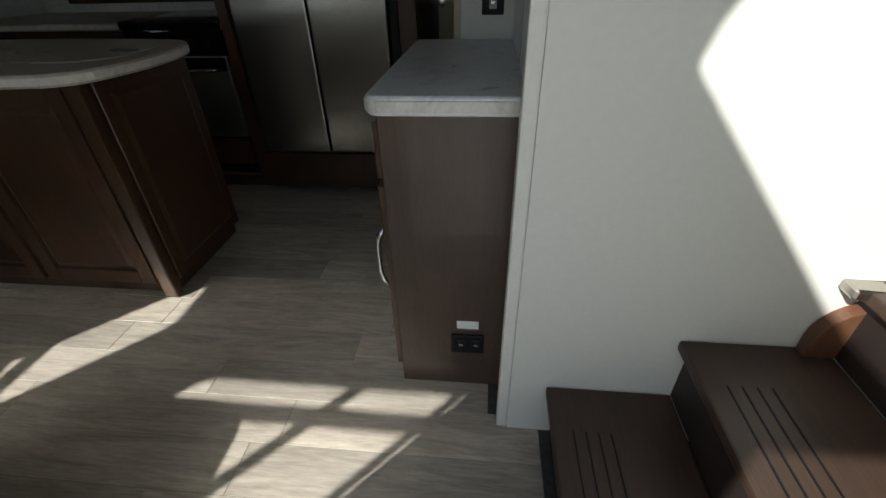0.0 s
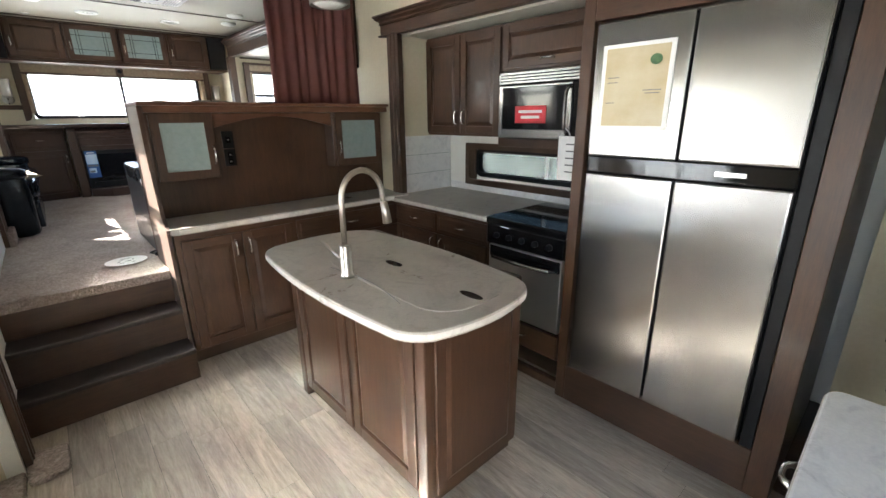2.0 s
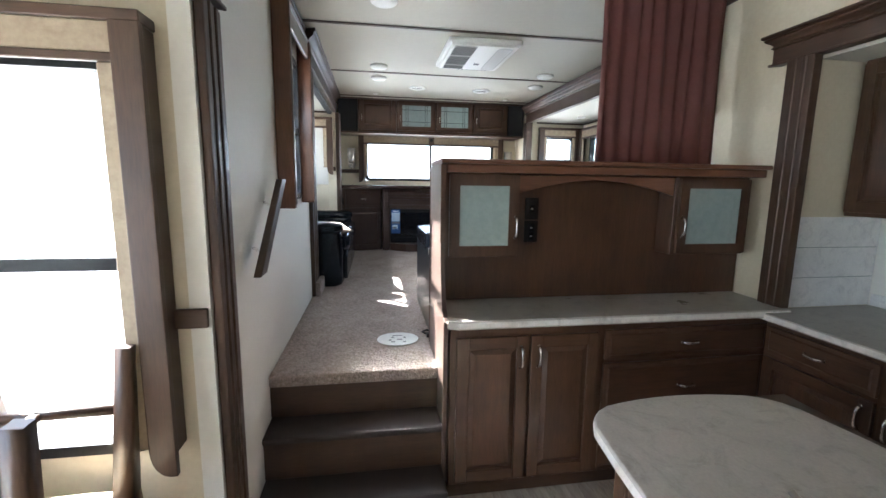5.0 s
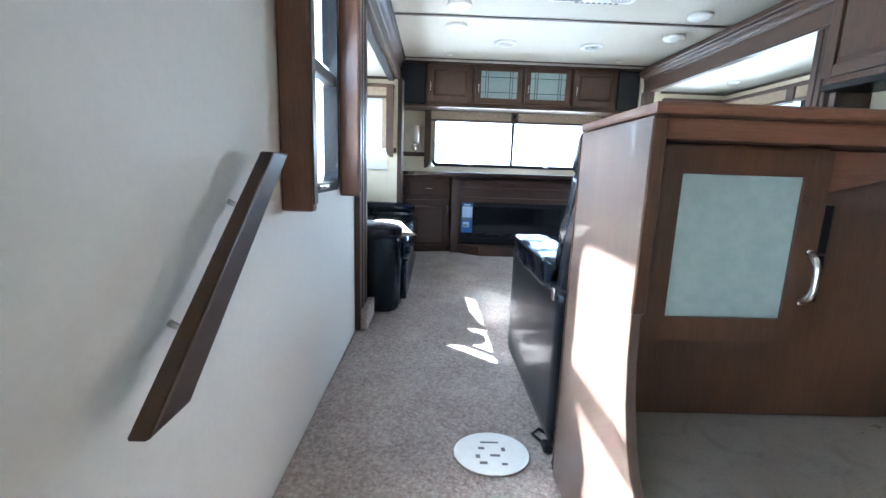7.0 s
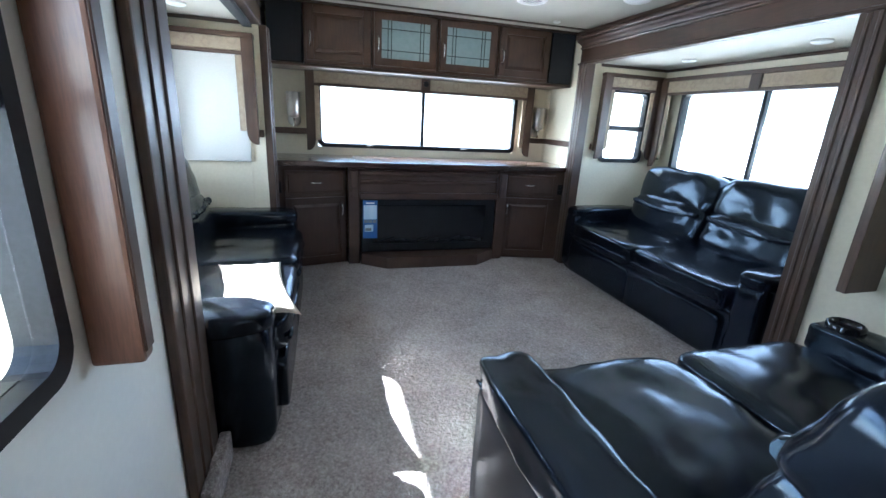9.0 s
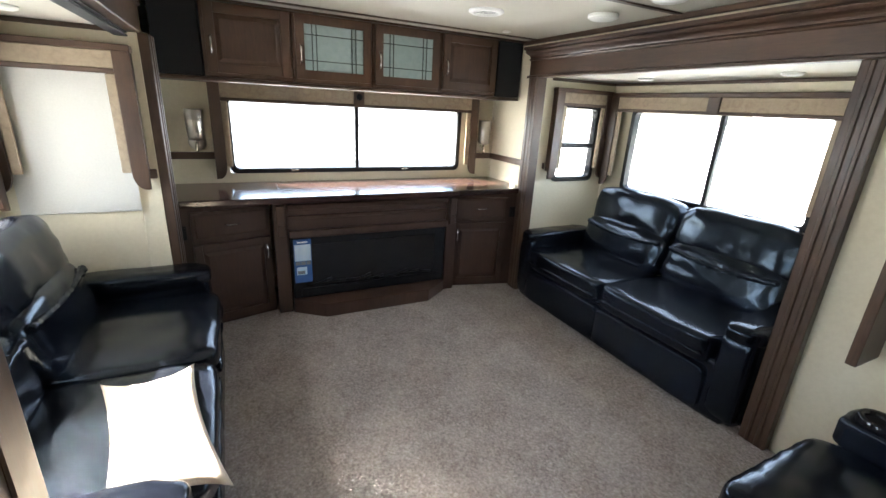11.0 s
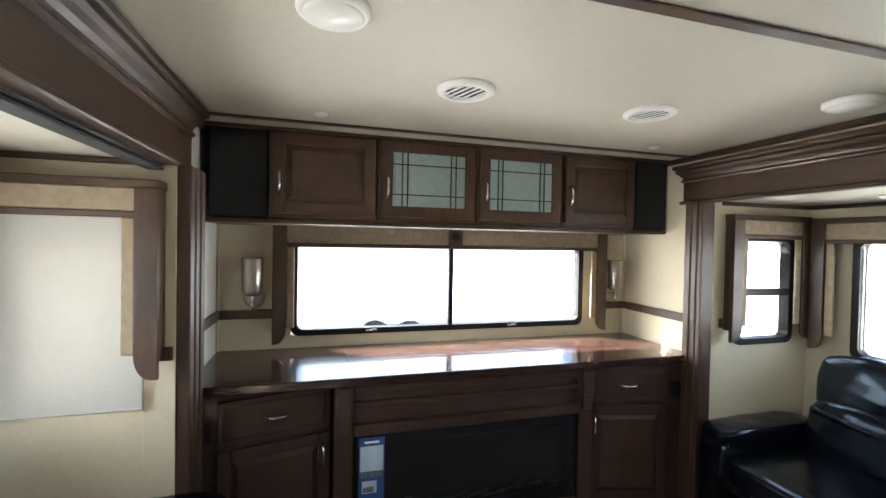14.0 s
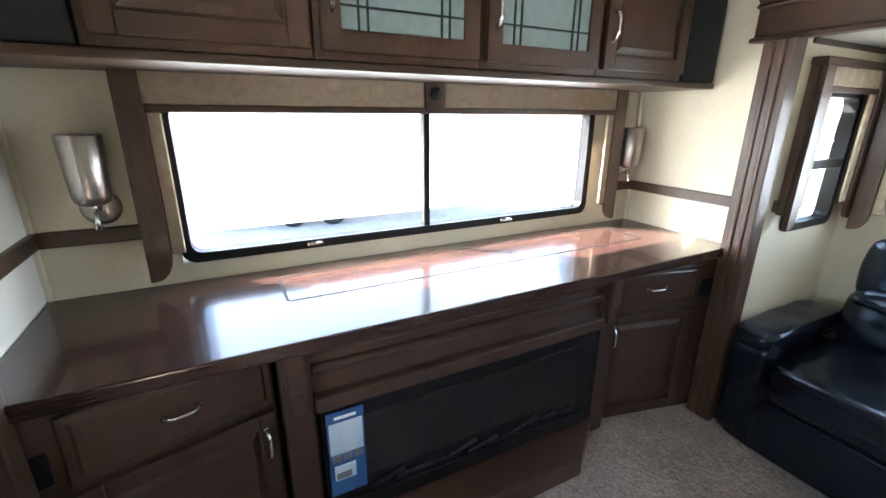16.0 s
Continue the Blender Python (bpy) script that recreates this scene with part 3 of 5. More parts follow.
wall_x("wall_slide_h", 2.16, 2.22, -1.0, Y0 - 0.06, -0.1, 2.12, [(-0.83, -0.36, 0.70, 1.85)], M["cream"], "cream end wall of the dining slide-out")
wall_x("wall_slide_i", 4.15, 4.21, -1.0, Y0 - 0.06, -0.1, 2.12, [], M["cream"], "cream end wall of the dining slide-out")
# kitchen slide
setting("floor_slide_kitchen", boxes(((1.70, 2.16, -0.04), (4.62, 3.0, 0.05)), b=0.004), M["trim_x"], "dark slide-out floor under the kitchen cabinets", "floor")
setting("ceiling_slide_kitchen", boxes(((1.70, Y1 + 0.06, 2.16), (4.62, 3.0, 2.20)), b=0), M["ceiling"], "cream ceiling of the kitchen slide-out", "ceiling")
wall_y("wall_slide_j", 3.0, 3.06, 1.64, 4.68, -0.1, 2.24, [(2.045, 3.215, 1.045, 1.28)], M["white_wall"], "white wall behind the cooker")
wall_x("wall_slide_k", 1.64, 1.70, Y1 + 0.06, 3.0, -0.1, 2.24, [], M["cream"], "cream end wall of the kitchen slide-out")
wall_x("wall_slide_l", 4.62, 4.68, Y1 + 0.06, 3.0, -0.1, 2.24, [], M["cream"], "cream end wall of the kitchen slide-out")


def beam(name, x0, x1, y, z0, z1, toward, label):
    """A moulded header over a slide-out opening; toward is the side of the room."""
    prof = [(0.0, 0.0), (0.048, 0.0), (0.052, 0.02), (0.052, 0.07), (0.044, 0.09), (0.034, 0.10), (0.034, 0.56), (0.044, 0.585), (0.047, 0.61), (0.044, 0.64), (0.037, 0.655),
            (0.041, 0.70), (0.052, 0.75), (0.068, 0.79), (0.078, 0.84), (0.078, 0.87), (0.072, 0.885), (0.086, 0.90), (0.092, 0.93), (0.092, 1.0), (0.0, 1.0)]
    bm = bmesh.new()
    ends = [[bm.verts.new((x + k * p * 0.5, y + toward * (p + 0.001), z0 + f * (z1 - z0))) for p, f in prof] for x, k in ((x0, -1), (x1, 1))]
    n = len(prof)
    for i in range(n):
        bm.faces.new((ends[0][i], ends[0][(i + 1) % n], ends[1][(i + 1) % n], ends[1][i]))
    bm.faces.new(ends[0][::-1])
    bm.faces.new(ends[1])
    bmesh.ops.recalc_face_normals(bm, faces=bm.faces)
    return setting(name, bm, M["trim_x"], label, "beam")


beam("trim_header_south", -2.12, 0.17, Y0, 2.375, 2.628, 1, "dark moulded wood header over the sofa slide-out")
beam("trim_header_north", -2.2, 0.0, Y1, 2.36, 2.58, -1, "dark moulded wood header over the sofa slide-out")
beam("trim_header_dining", 2.1, 4.26, Y0, 2.05, 2.2, 1, "dark moulded wood header over the dining slide-out")
beam("trim_header_kitchen", 1.54, 3.27, Y1, 2.16, 2.31, -1, "dark moulded wood header over the kitchen slide-out")
beam("trim_header_fridge", 3.25, 4.72, Y1 - 0.08, 2.16, 2.42, -1, "deeper dark wood header over the refrigerator")


def post(name, x0, x1, y0, y1, z0, z1, label):
    bm = boxes(((x0, y0, z0), (x1, y1, z1)), b=0.006, seg=2)
    w = x1 - x0
    for k in (0.25, 0.6):
        cube(bm, (x0 + k * w, y0 - 0.006, z0 + 0.002), (x0 + (k + 0.16) * w, y1 + 0.006, z1 - 0.002), 0.004)
    return setting(name, bm, M["trim"], label, "post")


post("trim_post_stair", -0.11, 0.148, Y0 + 0.001, Y0 + 0.03, DECK, 2.38, "dark wood jamb of the sofa slide-out")
post("trim_post_far_south", -2.15, -1.952, Y0 + 0.001, -0.085, DECK, 2.38, "dark wood jamb of the sofa slide-out")
post("trim_post_far_north", -2.15, -2.035, 2.345, Y1 - 0.001, DECK, 2.36, "dark wood jamb of the sofa slide-out")
post("trim_post_near_north", -0.14, -0.02, Y1 - 0.05, Y1 - 0.001, DECK, 2.36, "dark wood jamb of the sofa slide-out")
post("trim_post_dining", 2.06, 2.205, Y0 + 0.001, Y0 + 0.03, 0, 2.05, "dark wood jamb of the dining slide-out")
post("trim_post_dining_far", 4.15, 4.24, Y0 + 0.001, Y0 + 0.03, 0, 2.05, "dark wood jamb of the dining slide-out")
post("trim_post_kitchen", 1.62, 1.76, Y1 - 0.05, Y1 - 0.001, 0, 2.17, "dark wood jamb of the kitchen slide-out")
for x in (0.065, 2.17):
    setting("trim_seal", boxes(((x - 0.008, Y0 - 0.03, DECK if x < 1 else 0.03), (x + 0.012, Y0 + 0.001, 2.05)), b=0.003), M["rubber"], "black rubber seal in the slide-out joint", "trim")

setting("trim_jamb_liner", boxes(((-1.9505, -0.231, DECK + 0.03), (-1.944, -0.13, 2.375)), b=0.002), M["cream"], "cream lining of the slide-out jamb", "trim")

# stairs to the lounge: three risers
stairs = thing("staircase", pose(0, 0, 0), "dark brown wooden steps up to the lounge", "stairs", kind="structure")
for k, (x, z) in enumerate(((1.92, 0.21), (1.755, 0.42))):
    part("tread", boxes(((x - 0.19, Y0 + 0.002, z - 0.03), (x + 0.015, 0.63, z)), b=0.01, seg=2), M["tread"], stairs)
for k, (x, z0, z1) in enumerate(((1.91, 0.0, 0.182), (1.745, 0.21, 0.392), (1.585, 0.42, DECK - 0.055))):
    part("riser", boxes(((x - 0.02, Y0 + 0.002, z0), (x, 0.63, z1)), b=0.002), M["trim_y"], stairs)

for z in (2.352, 2.366):
    setting("trim_slide_seal", boxes(((-1.93, Y0 - 0.05, z), (0.09, Y0 + 0.004, z + 0.008)), b=0.002), M["rubber"], "black rubber seal under the slide-out header", "trim")

# stairs to the bedroom
bed_stairs = thing("bedroom_staircase", pose(0, 0, 0), "dark grooved steps rising to the bedroom", "stairs", kind="structure")
for k in range(3):
    x, z = 5.08 + 0.29 * k, 0.2 * (k + 1)
    bm = boxes(((x, Y0 + 0.002, z - 0.028), (x + 0.32, 0.548, z)), b=0.006, seg=2)
    part("tread", bm, M["step_brown"], bed_stairs, "brown step board with grip grooves")
    for g in range(4):
        part("groove", boxes(((x + 0.05 + 0.03 * g, Y0 + 0.05, z - 0.001), (x + 0.054 + 0.03 * g, 0.42, z + 0.0012)), b=0), M["black"], bed_stairs)
    part("riser", boxes(((x + 0.03, Y0 + 0.002, z - 0.2), (x + 0.05, 0.548, z - 0.028)), b=0.002), M["tread"], bed_stairs)
rail_panel = thing("stair_side_panel", pose(5.62, 0.535, 0.40, 0, 0, 0), "varnished brown wood panel with a pale capping rail", "panel")
arc = [(0.005, 0.0)] + [(0.005 + 0.10 * (1 - math.cos(math.pi / 2 * k / 8)), 0.04 + 0.105 * math.sin(math.pi / 2 * k / 8)) for k in range(9)] + [(0.6, 0.145), (0.6, 0.0)]
bm = outline(arc[::-1], 0.0, 0.032, 0.004)
bm.transform(Matrix.Translation((0, 0.012, 0)) @ Matrix.Rotation(radians(90), 4, "X"))
bmesh.ops.recalc_face_normals(bm, faces=bm.faces)
part("board", bm, M["wood_red"], rail_panel)
bm = boxes(((0.01, -0.035, 0.185), (0.6, 0.012, 0.212)), b=0.006)
for v in bm.verts:
    v.co.z -= 0.42 * min(v.co.x, 0.12)
part("capping", bm, M["nickel"], rail_panel, "grey capping strip")

# ---- windows and their valances ----
window("window_1", pose(XF, 0.24, 1.60, 0, 0, EAST), 1.82, 0.50, "wide black-framed front window with two panes", mullion=0.912, catches=(0.42, 1.32))
valance(pose(XF, 0.12, 2.225, 0, 0, EAST), 2.1, 0.15, 0.68, "wooden window valance with tan cloth bands", split=1.03)
knob = thing("valance_button", pose(XF + 0.096, 1.15, 2.15, 0, 0, EAST), "small round dark button on the valance", "button")
bm = lathe([(0.024, 0.0), (0.024, 0.006), (0.016, 0.009), (0.002, 0.010)], 20)
bm.transform(pose(0, 0, 0, 90))
part("disc", bm, M["black"], knob)
window("window_2", pose(1.145, Y0, 1.455, 0, 0, NORTH), 0.57, 0.81, "black-framed stair window with a sliding pane", rail=0.40, r=0.06, catches=(0.3,))
stair_val = thing("window_valance", pose(1.225, Y0, 1.393, 0, 0, NORTH), "reddish wooden box surround of the stair window", "valance")
for x in (0.0, 0.735):
    part("side_board", boxes(((x, -0.088, 0.0), (x + 0.045, -0.002, 1.05)), b=0.008, seg=2), M["wood_red"], stair_val)
    part("side_edge", boxes(((x + 0.004, -0.092, 0.02), (x + 0.041, -0.086, 1.03)), b=0.003), M["trim"], stair_val)
part("pelmet", boxes(((0.0, -0.075, 1.05), (0.78, -0.002, 1.08)), ((0.045, -0.075, 0.94), (0.735, -0.055, 1.05)), b=0.006), M["wood_h"], stair_val)
window("window_3", pose(-0.60, -0.80, 1.45, 0, 0, NORTH), 1.14, 0.70, "wide black-framed window behind the sofa", mullion=0.21)
valance(pose(-0.49, -0.80, 2.31, 0, 0, NORTH), 1.33, 0.15, 0.75, "wooden window valance with tan cloth bands", split=0.6)
window("window_4", pose(-1.95, -0.64, 1.55, 0, 0, EAST), 0.36, 0.62, "small window behind a drawn roller blind")
valance(pose(-1.95, -0.76, 2.31, 0, 0, EAST), 0.60, 0.13, 0.68, "wooden window valance with a tan cloth band")
window("window_5", pose(-1.79, 3.16, 1.55, 0, 0, SOUTH), 1.32, 0.61, "wide two-pane window behind the sofa", mullion=0.70)
valance(pose(-1.98, 3.16, 2.29, 0, 0, SOUTH), 1.64, 0.14, 0.74, "wooden window valance with tan cloth bands", split=0.86, sides=(True, True))
window("window_6", pose(-2.05, 2.62, 1.60, 0, 0, EAST), 0.38, 0.56, "small black-framed window with two panes", rail=0.265)
valance(pose(-2.05, 2.515, 2.30, 0, 0, EAST), 0.585, 0.13, 0.70, "wooden window valance with a tan cloth band", depth=0.06)
window("window_7", pose(2.22, -0.81, 0.73, 0, 0, EAST), 0.43, 1.10, "tall black-framed dining window in two halves", rail=0.56)
valance(pose(2.22, -0.93, 1.96, 0, 0, EAST), 0.67, 0.13, 1.30, "tall wooden window valance with a tan cloth band")
dine_win = window("window_8", pose(3.45, -1.0, 0.77, 0, 0, NORTH), 1.0, 1.06, "wide black-framed dining window", mullion=0.44, rail=0.90)
part("sash_stile", boxes(((0.085, -0.006, 0.0), (0.115, 0.012, 1.06)), b=0.002), M["black"], dine_win)
valance(pose(3.57, -1.0, 1.96, 0, 0, NORTH), 1.24, 0.13, 1.30, "wide wooden window valance with tan cloth bands", split=0.62)
low_win = window("window_9", pose(2.07, 3.0, 1.07, 0, 0, SOUTH), 1.12, 0.185, "long low window behind the cooker", r=0.06)
part("divider", boxes(((0.66, 0.026, 0.0), (0.695, 0.034, 0.185)), b=0.002), M["white_plastic"], low_win, "white window divider")
part("top_channel", boxes(((0.0, 0.026, 0.170), (1.12, 0.034, 0.185)), b=0.002), M["white_plastic"], low_win, "white window channel")
setting("trim_cooker_window_side", boxes(((1.981, 2.972, 1.016), (2.045, 2.9985, 1.274)), ((3.215, 2.972, 1.016), (3.349, 2.9985, 1.274)), b=0.002), M["trim"], "dark wood panel beside the low kitchen window", "trim")
setting("trim_cooker_window", ring(1.93, 3.40, 0.965, 1.325, 0.05, 2.965, 2.9995, 0.01, 0.03), M["trim_x"], "dark wood surround of the low kitchen window", "trim")

blind = thing("roller_blind", pose(-1.95, -0.68, 1.545, 0, 0, EAST), "white roller blind drawn down over the window", "blind")
part("blind_cloth", boxes(((-0.03, -0.032, -0.030), (0.455, -0.030, 0.70)), b=0), M["blind"], blind)
part("hem_bar", boxes(((-0.032, -0.034, -0.036), (0.457, -0.028, -0.028)), b=0.003), M["blind"], blind)

# wall rails
for lo, hi, mt in (((XF, Y0, 1.675), (XF + 0.02, 0.16, 1.725), "trim_y"), ((XF, 2.2, 1.675), (XF + 0.02, Y1, 1.725), "trim_y"),
                   ((XF + 0.02, Y0, 1.675), (-2.06, Y0 + 0.02, 1.725), "trim_x"), ((XF + 0.02, Y1 - 0.02, 1.675), (-2.15, Y1, 1.725), "trim_x"),
                   ((-1.943, -0.235, 1.675), (-1.925, -0.135, 1.725), "trim_y"), ((2.22, -0.345, 1.09), (2.24, -0.175, 1.15), "trim_y"),
                   ((-2.05, Y1 + 0.06, 1.675), (-2.03, 2.5, 1.725), "trim_y")):
    setting("trim_chair_rail", boxes((lo, hi), b=0.006, seg=2), M[mt], "dark wood rail along the wall", "trim")
for y in (Y0 + 0.004, Y1 - 0.004):
    setting("trim_corner_strip", boxes(((XF + 0.001, y - 0.012, 1.5), (XF + 0.014, y + 0.012, 2.2)), b=0.004), M["cream"], "cream corner strip", "trim")

for x, way in ((4.53, 1), (5.36, -1)):
    R = 0.24
    arc = [(x, 2.06), (x, 2.06 - R)] + [(x + way * R * (1 - math.cos(math.pi / 2 * k / 8)), 2.06 - R + R * math.sin(math.pi / 2 * k / 8)) for k in range(1, 9)]
    bm = outline(arc if way > 0 else arc[::-1], 0, 0.058, 0)
    bm.transform(Matrix.Translation((0, Y0 - 0.001, 0)) @ Matrix.Rotation(radians(90), 4, "X"))
    bmesh.ops.recalc_face_normals(bm, faces=bm.faces)
    setting("trim_door_corner", bm, M["outer"], "rounded top corner of the entry door opening", "trim")

# entry door, swung outward
entry = thing("door_1", pose(5.42, Y0 - 0.08, -0.12, 0, 0, -70), "white entry door standing wide open", "door", kind="structure")
part("leaf", outline(round_rect(0.0, 0.82, 0, 2.09, 0.12), 0, 0.04, 0.004), M["outer"], entry)
for o in entry.children:
    o.rotation_euler = (radians(90), 0, 0)
part("door_handle", boxes(((0.62, -0.09, 0.95), (0.68, -0.04, 1.1))), M["black"], entry)


# ---- furniture kit ----
def handle(parent, x, z, y, upright=True, length=0.10, material=None):
    """A bow pull on two feet, in front of the plane y."""
    pts = []
    for k in range(9):
        u = k / 8 - 0.5
        d = 0.024 * (1 - (2 * u) ** 4) + 0.003
        pts.append((x, y - d, z + u * length) if upright else (x + u * length, y - d, z))
    bm = tube(pts, [0.009, 0.0075, 0.0065, 0.006, 0.0056, 0.006, 0.0065, 0.0075, 0.009], 8)
    for s in (-0.5, 0.5):
        c = Vector((x, y - 0.004, z + s * length) if upright else (x + s * length, y - 0.004, z))
        cube(bm, c - Vector((0.008, 0.004, 0.008)), c + Vector((0.008, 0.004, 0.008)), 0.003)
    return part("handle", bm, material or M["chrome"], parent, "shiny chrome bow handle")


def field(bm, x0, x1, z0, z1, y, rise, slope):
    """A raised field with sloping edges, standing proud of the plane y."""
    a = [bm.verts.new(p) for p in ((x0, y, z0), (x1, y, z0), (x1, y, z1), (x0, y, z1))]
    c = [bm.verts.new(p) for p in ((x0 + slope, y - rise, z0 + slope), (x1 - slope, y - rise, z0 + slope), (x1 - slope, y - rise, z1 - slope), (x0 + slope, y - rise, z1 - slope))]
    bm.faces.new(c)
    for i in range(4):
        bm.faces.new((a[i], a[(i + 1) % 4], c[(i + 1) % 4], c[i]))
    return bm


def door(parent, x0, x1, z0, z1, y, pull=None, material="wood", pane=None, name="door", fw=0.055, bars=False):
    """A framed door with a raised field, or with a pane of frosted glass."""
    mt = M[material]
    if pane is not None:
        d = part(name, ring(x0, x1, z0, z1, fw, y - 0.02, y, 0.005, 0.003), mt, parent)
    else:
        bm = boxes(((x0 + fw - 0.002, y - 0.008, z0 + fw - 0.002), (x1 - fw + 0.002, y - 0.001, z1 - fw + 0.002)), b=0)
        field(bm, x0 + fw + 0.006, x1 - fw - 0.006, z0 + fw + 0.006, z1 - fw - 0.006, y - 0.0082, 0.010, 0.022)
        d = part(name, bm, mt, parent)
        across = M["wood_h"] if material == "wood" else mt
        for a, c in ((x0, x0 + fw), (x1 - fw, x1)):
            part("stile", boxes(((a, y - 0.02, z0), (c, y, z1)), b=0.004, seg=2), mt, d)
        for a, c in ((z0, z0 + fw), (z1 - fw, z1)):
            part("rail", boxes(((x0 + fw, y - 0.0195, a), (x1 - fw, y, c)), b=0.004, seg=2), across, d)
    if pane is not None:
        part("glass", boxes(((x0 + fw - 0.004, y - 0.012, z0 + fw - 0.004), (x1 - fw + 0.004, y - 0.006, z1 - fw + 0.004)), b=0), M[pane], d, "frosted blue-grey glass")
        if bars:
            gx0, gx1, gz0, gz1 = x0 + fw, x1 - fw, z0 + fw, z1 - fw
            w, h = gx1 - gx0, gz1 - gz0
            for u in (0.13, 0.2, 0.8, 0.87):
                part("lead_bar", boxes(((gx0 + u * w - 0.003, y - 0.016, gz0), (gx0 + u * w + 0.003, y - 0.011, gz1)), b=0), M["lead"], d)
            for u in (0.22, 0.78):
                part("lead_bar", boxes(((gx0, y - 0.0155, gz0 + u * h - 0.003), (gx1, y - 0.0115, gz0 + u * h + 0.003)), b=0), M["lead"], d)
    if pull:
        handle(d, pull[1], pull[2], y - 0.02, pull[0] == "v")
    return d


def drawer(parent, x0, x1, z0, z1, y, material="wood_h", pull=True):
    bm = boxes(((x0, y - 0.018, z0), (x1, y, z1)), b=0.005, seg=2)
    field(bm, x0 + 0.02, x1 - 0.02, z0 + 0.02, z1 - 0.02, y - 0.018, 0.004, 0.008)
    d = part("drawer", bm, M[material], parent)
    if pull:
        handle(d, (x0 + x1) / 2, (z0 + z1) / 2, y - 0.019, False, 0.085)
    return d


def carcass(parent, w, d, z0, z1, material="wood", kick=0.0):
    """A cabinet's body behind its face frame."""
    bm = boxes(((0, 0, z0 + kick), (w, d, z1)), b=0.003)
    part("body", bm, M[material], parent)
    if kick:
        part("toe_kick", boxes(((0.0, 0.05, z0), (w, d, z0 + kick)), b=0), M["trim_x"], parent)


# ---- kitchen: island ----
isl = thing("kitchen_island", pose(2.50, 1.05, 0), "dark cherry wood kitchen island on grey plank floor", "island")
part("body", boxes(((0.0, 0.01, 0.06), (1.12, 0.55, 0.893)), b=0.004), M["wood"], isl)
part("base_rail", boxes(((0.02, 0.03, 0.0), (1.10, 0.53, 0.06)), b=0.003), M["trim_x"], isl)
for x in (-0.005, 1.065):
    part("corner_post", boxes(((x, -0.012, 0.005), (x + 0.06, 0.03, 0.893)), b=0.008, seg=2), M["wood"], isl)
for a, c in ((0.065, 0.55), (0.57, 1.055)):
    door(isl, a, c, 0.075, 0.86, 0.01, None, name="panel", fw=0.06)
bm = boxes(((0.0, 0.0, 0.0), (0.49, 0.012, 0.8)), b=0.003)
field(bm, 0.05, 0.44, 0.05, 0.75, 0.0, 0.008, 0.02)
bm.transform(pose(1.122, 0.035, 0.07, 0, 0, 90) @ Matrix.Translation((0, -0.012, 0)))
part("end_panel", bm, M["wood"], isl)


def bowed(corners, bulge, n=8, r=0.07):
    """An outline whose sides bow outward, with rounded corners."""
    pts = []
    k = len(corners)
    for i in range(k):
        a, c = Vector(corners[i]), Vector(corners[(i + 1) % k])
        way = (c - a)
        out = Vector((way.y, -way.x)).normalized()
        t0, t1 = r / way.length, 1 - r / way.length
        for j in range(n + 1):
            t = t0 + (t1 - t0) * j / n
            pts.append(a + way * t + out * bulge[i] * 4 * t * (1 - t))
    out = []
    per = n + 1
    for i in range(k):
        out += pts[i * per:(i + 1) * per]
        p0, p1 = pts[(i + 1) * per - 1], pts[((i + 1) % k) * per]
        c = Vector(corners[(i + 1) % k])
        for t in (0.3, 0.5, 0.7):
            out.append((1 - t) ** 2 * p0 + 2 * t * (1 - t) * (c * 0.7 + (p0 + p1) * 0.15) + t ** 2 * p1)
    return [(p.x, p.y) for p in out]


top_line = bowed([(2.58, 0.885), (3.76, 0.875), (3.76, 1.47), (2.58, 1.47)], [0.05, 0.065, 0.06, 0.05])
itop = thing("island_worktop", pose(0, 0, 0.882), "beige marbled laminate island worktop with bowed edges", "worktop")
part("top", outline(top_line, 0.013, 0.05, 0.008, 3), M["counter"], itop)
bm = outline([((x - 3.18) * 1.002 + 3.18, (y - 1.17) * 1.003 + 1.17) for x, y in top_line], 0.020, 0.042, 0.003)
part("edge_band", bm, M["edge"], itop, "pale streaked edge band")
sink = thing("sink_cover", pose(0, 0, 0.932), "beige laminate sink covers with oval finger slots", "sink cover")
part("cover", outline(bowed([(2.93, 1.03), (3.72, 1.02), (3.72, 1.39), (2.93, 1.39)], [0.01, 0.03, 0.01, 0.0], r=0.09), 0.0005, 0.0035, 0.001), M["counter"], sink)
for x, y in ((3.205, 1.225), (3.68, 1.218)):
    bm = outline([(x + 0.055 * math.cos(a * math.pi / 10), y + 0.02 * math.sin(a * math.pi / 10)) for a in range(20)], 0.0036, 0.0045)
    part("finger_slot", bm, M["gloss_black"], sink, "dark oval slot")
bm = tube([(3.06 + 0.50 * t, 1.0 + 0.03 * math.sin(math.pi * t) - 0.01 * t * t, 0.0036) for t in [k / 10 for k in range(11)]], 0.0016, 5)
part("cover_joint", bm, M["box_print"], sink)
tap = thing("kitchen_tap", pose(3.195, 0.998, 0.932), "brushed nickel gooseneck kitchen tap", "tap")
part("base", lathe([(0.03, 0), (0.031, 0.012), (0.026, 0.02), (0.026, 0.13), (0.022, 0.14)], 20), M["nickel"], tap)
spout = [(0, 0, 0.13), (0, 0, 0.30)] + [(0, 0.095 - 0.095 * math.cos(radians(a)), 0.31 + 0.11 * math.sin(radians(a))) for a in range(0, 181, 15)] + [(0, 0.197, 0.27)]
part("spout", tube(spout, 0.0115, 14), M["nickel"], tap)
part("spray_head", tube([(0, 0.195, 0.285), (0, 0.205, 0.23), (0, 0.21, 0.19)], [0.016, 0.018, 0.02], 14), M["nickel"], tap)
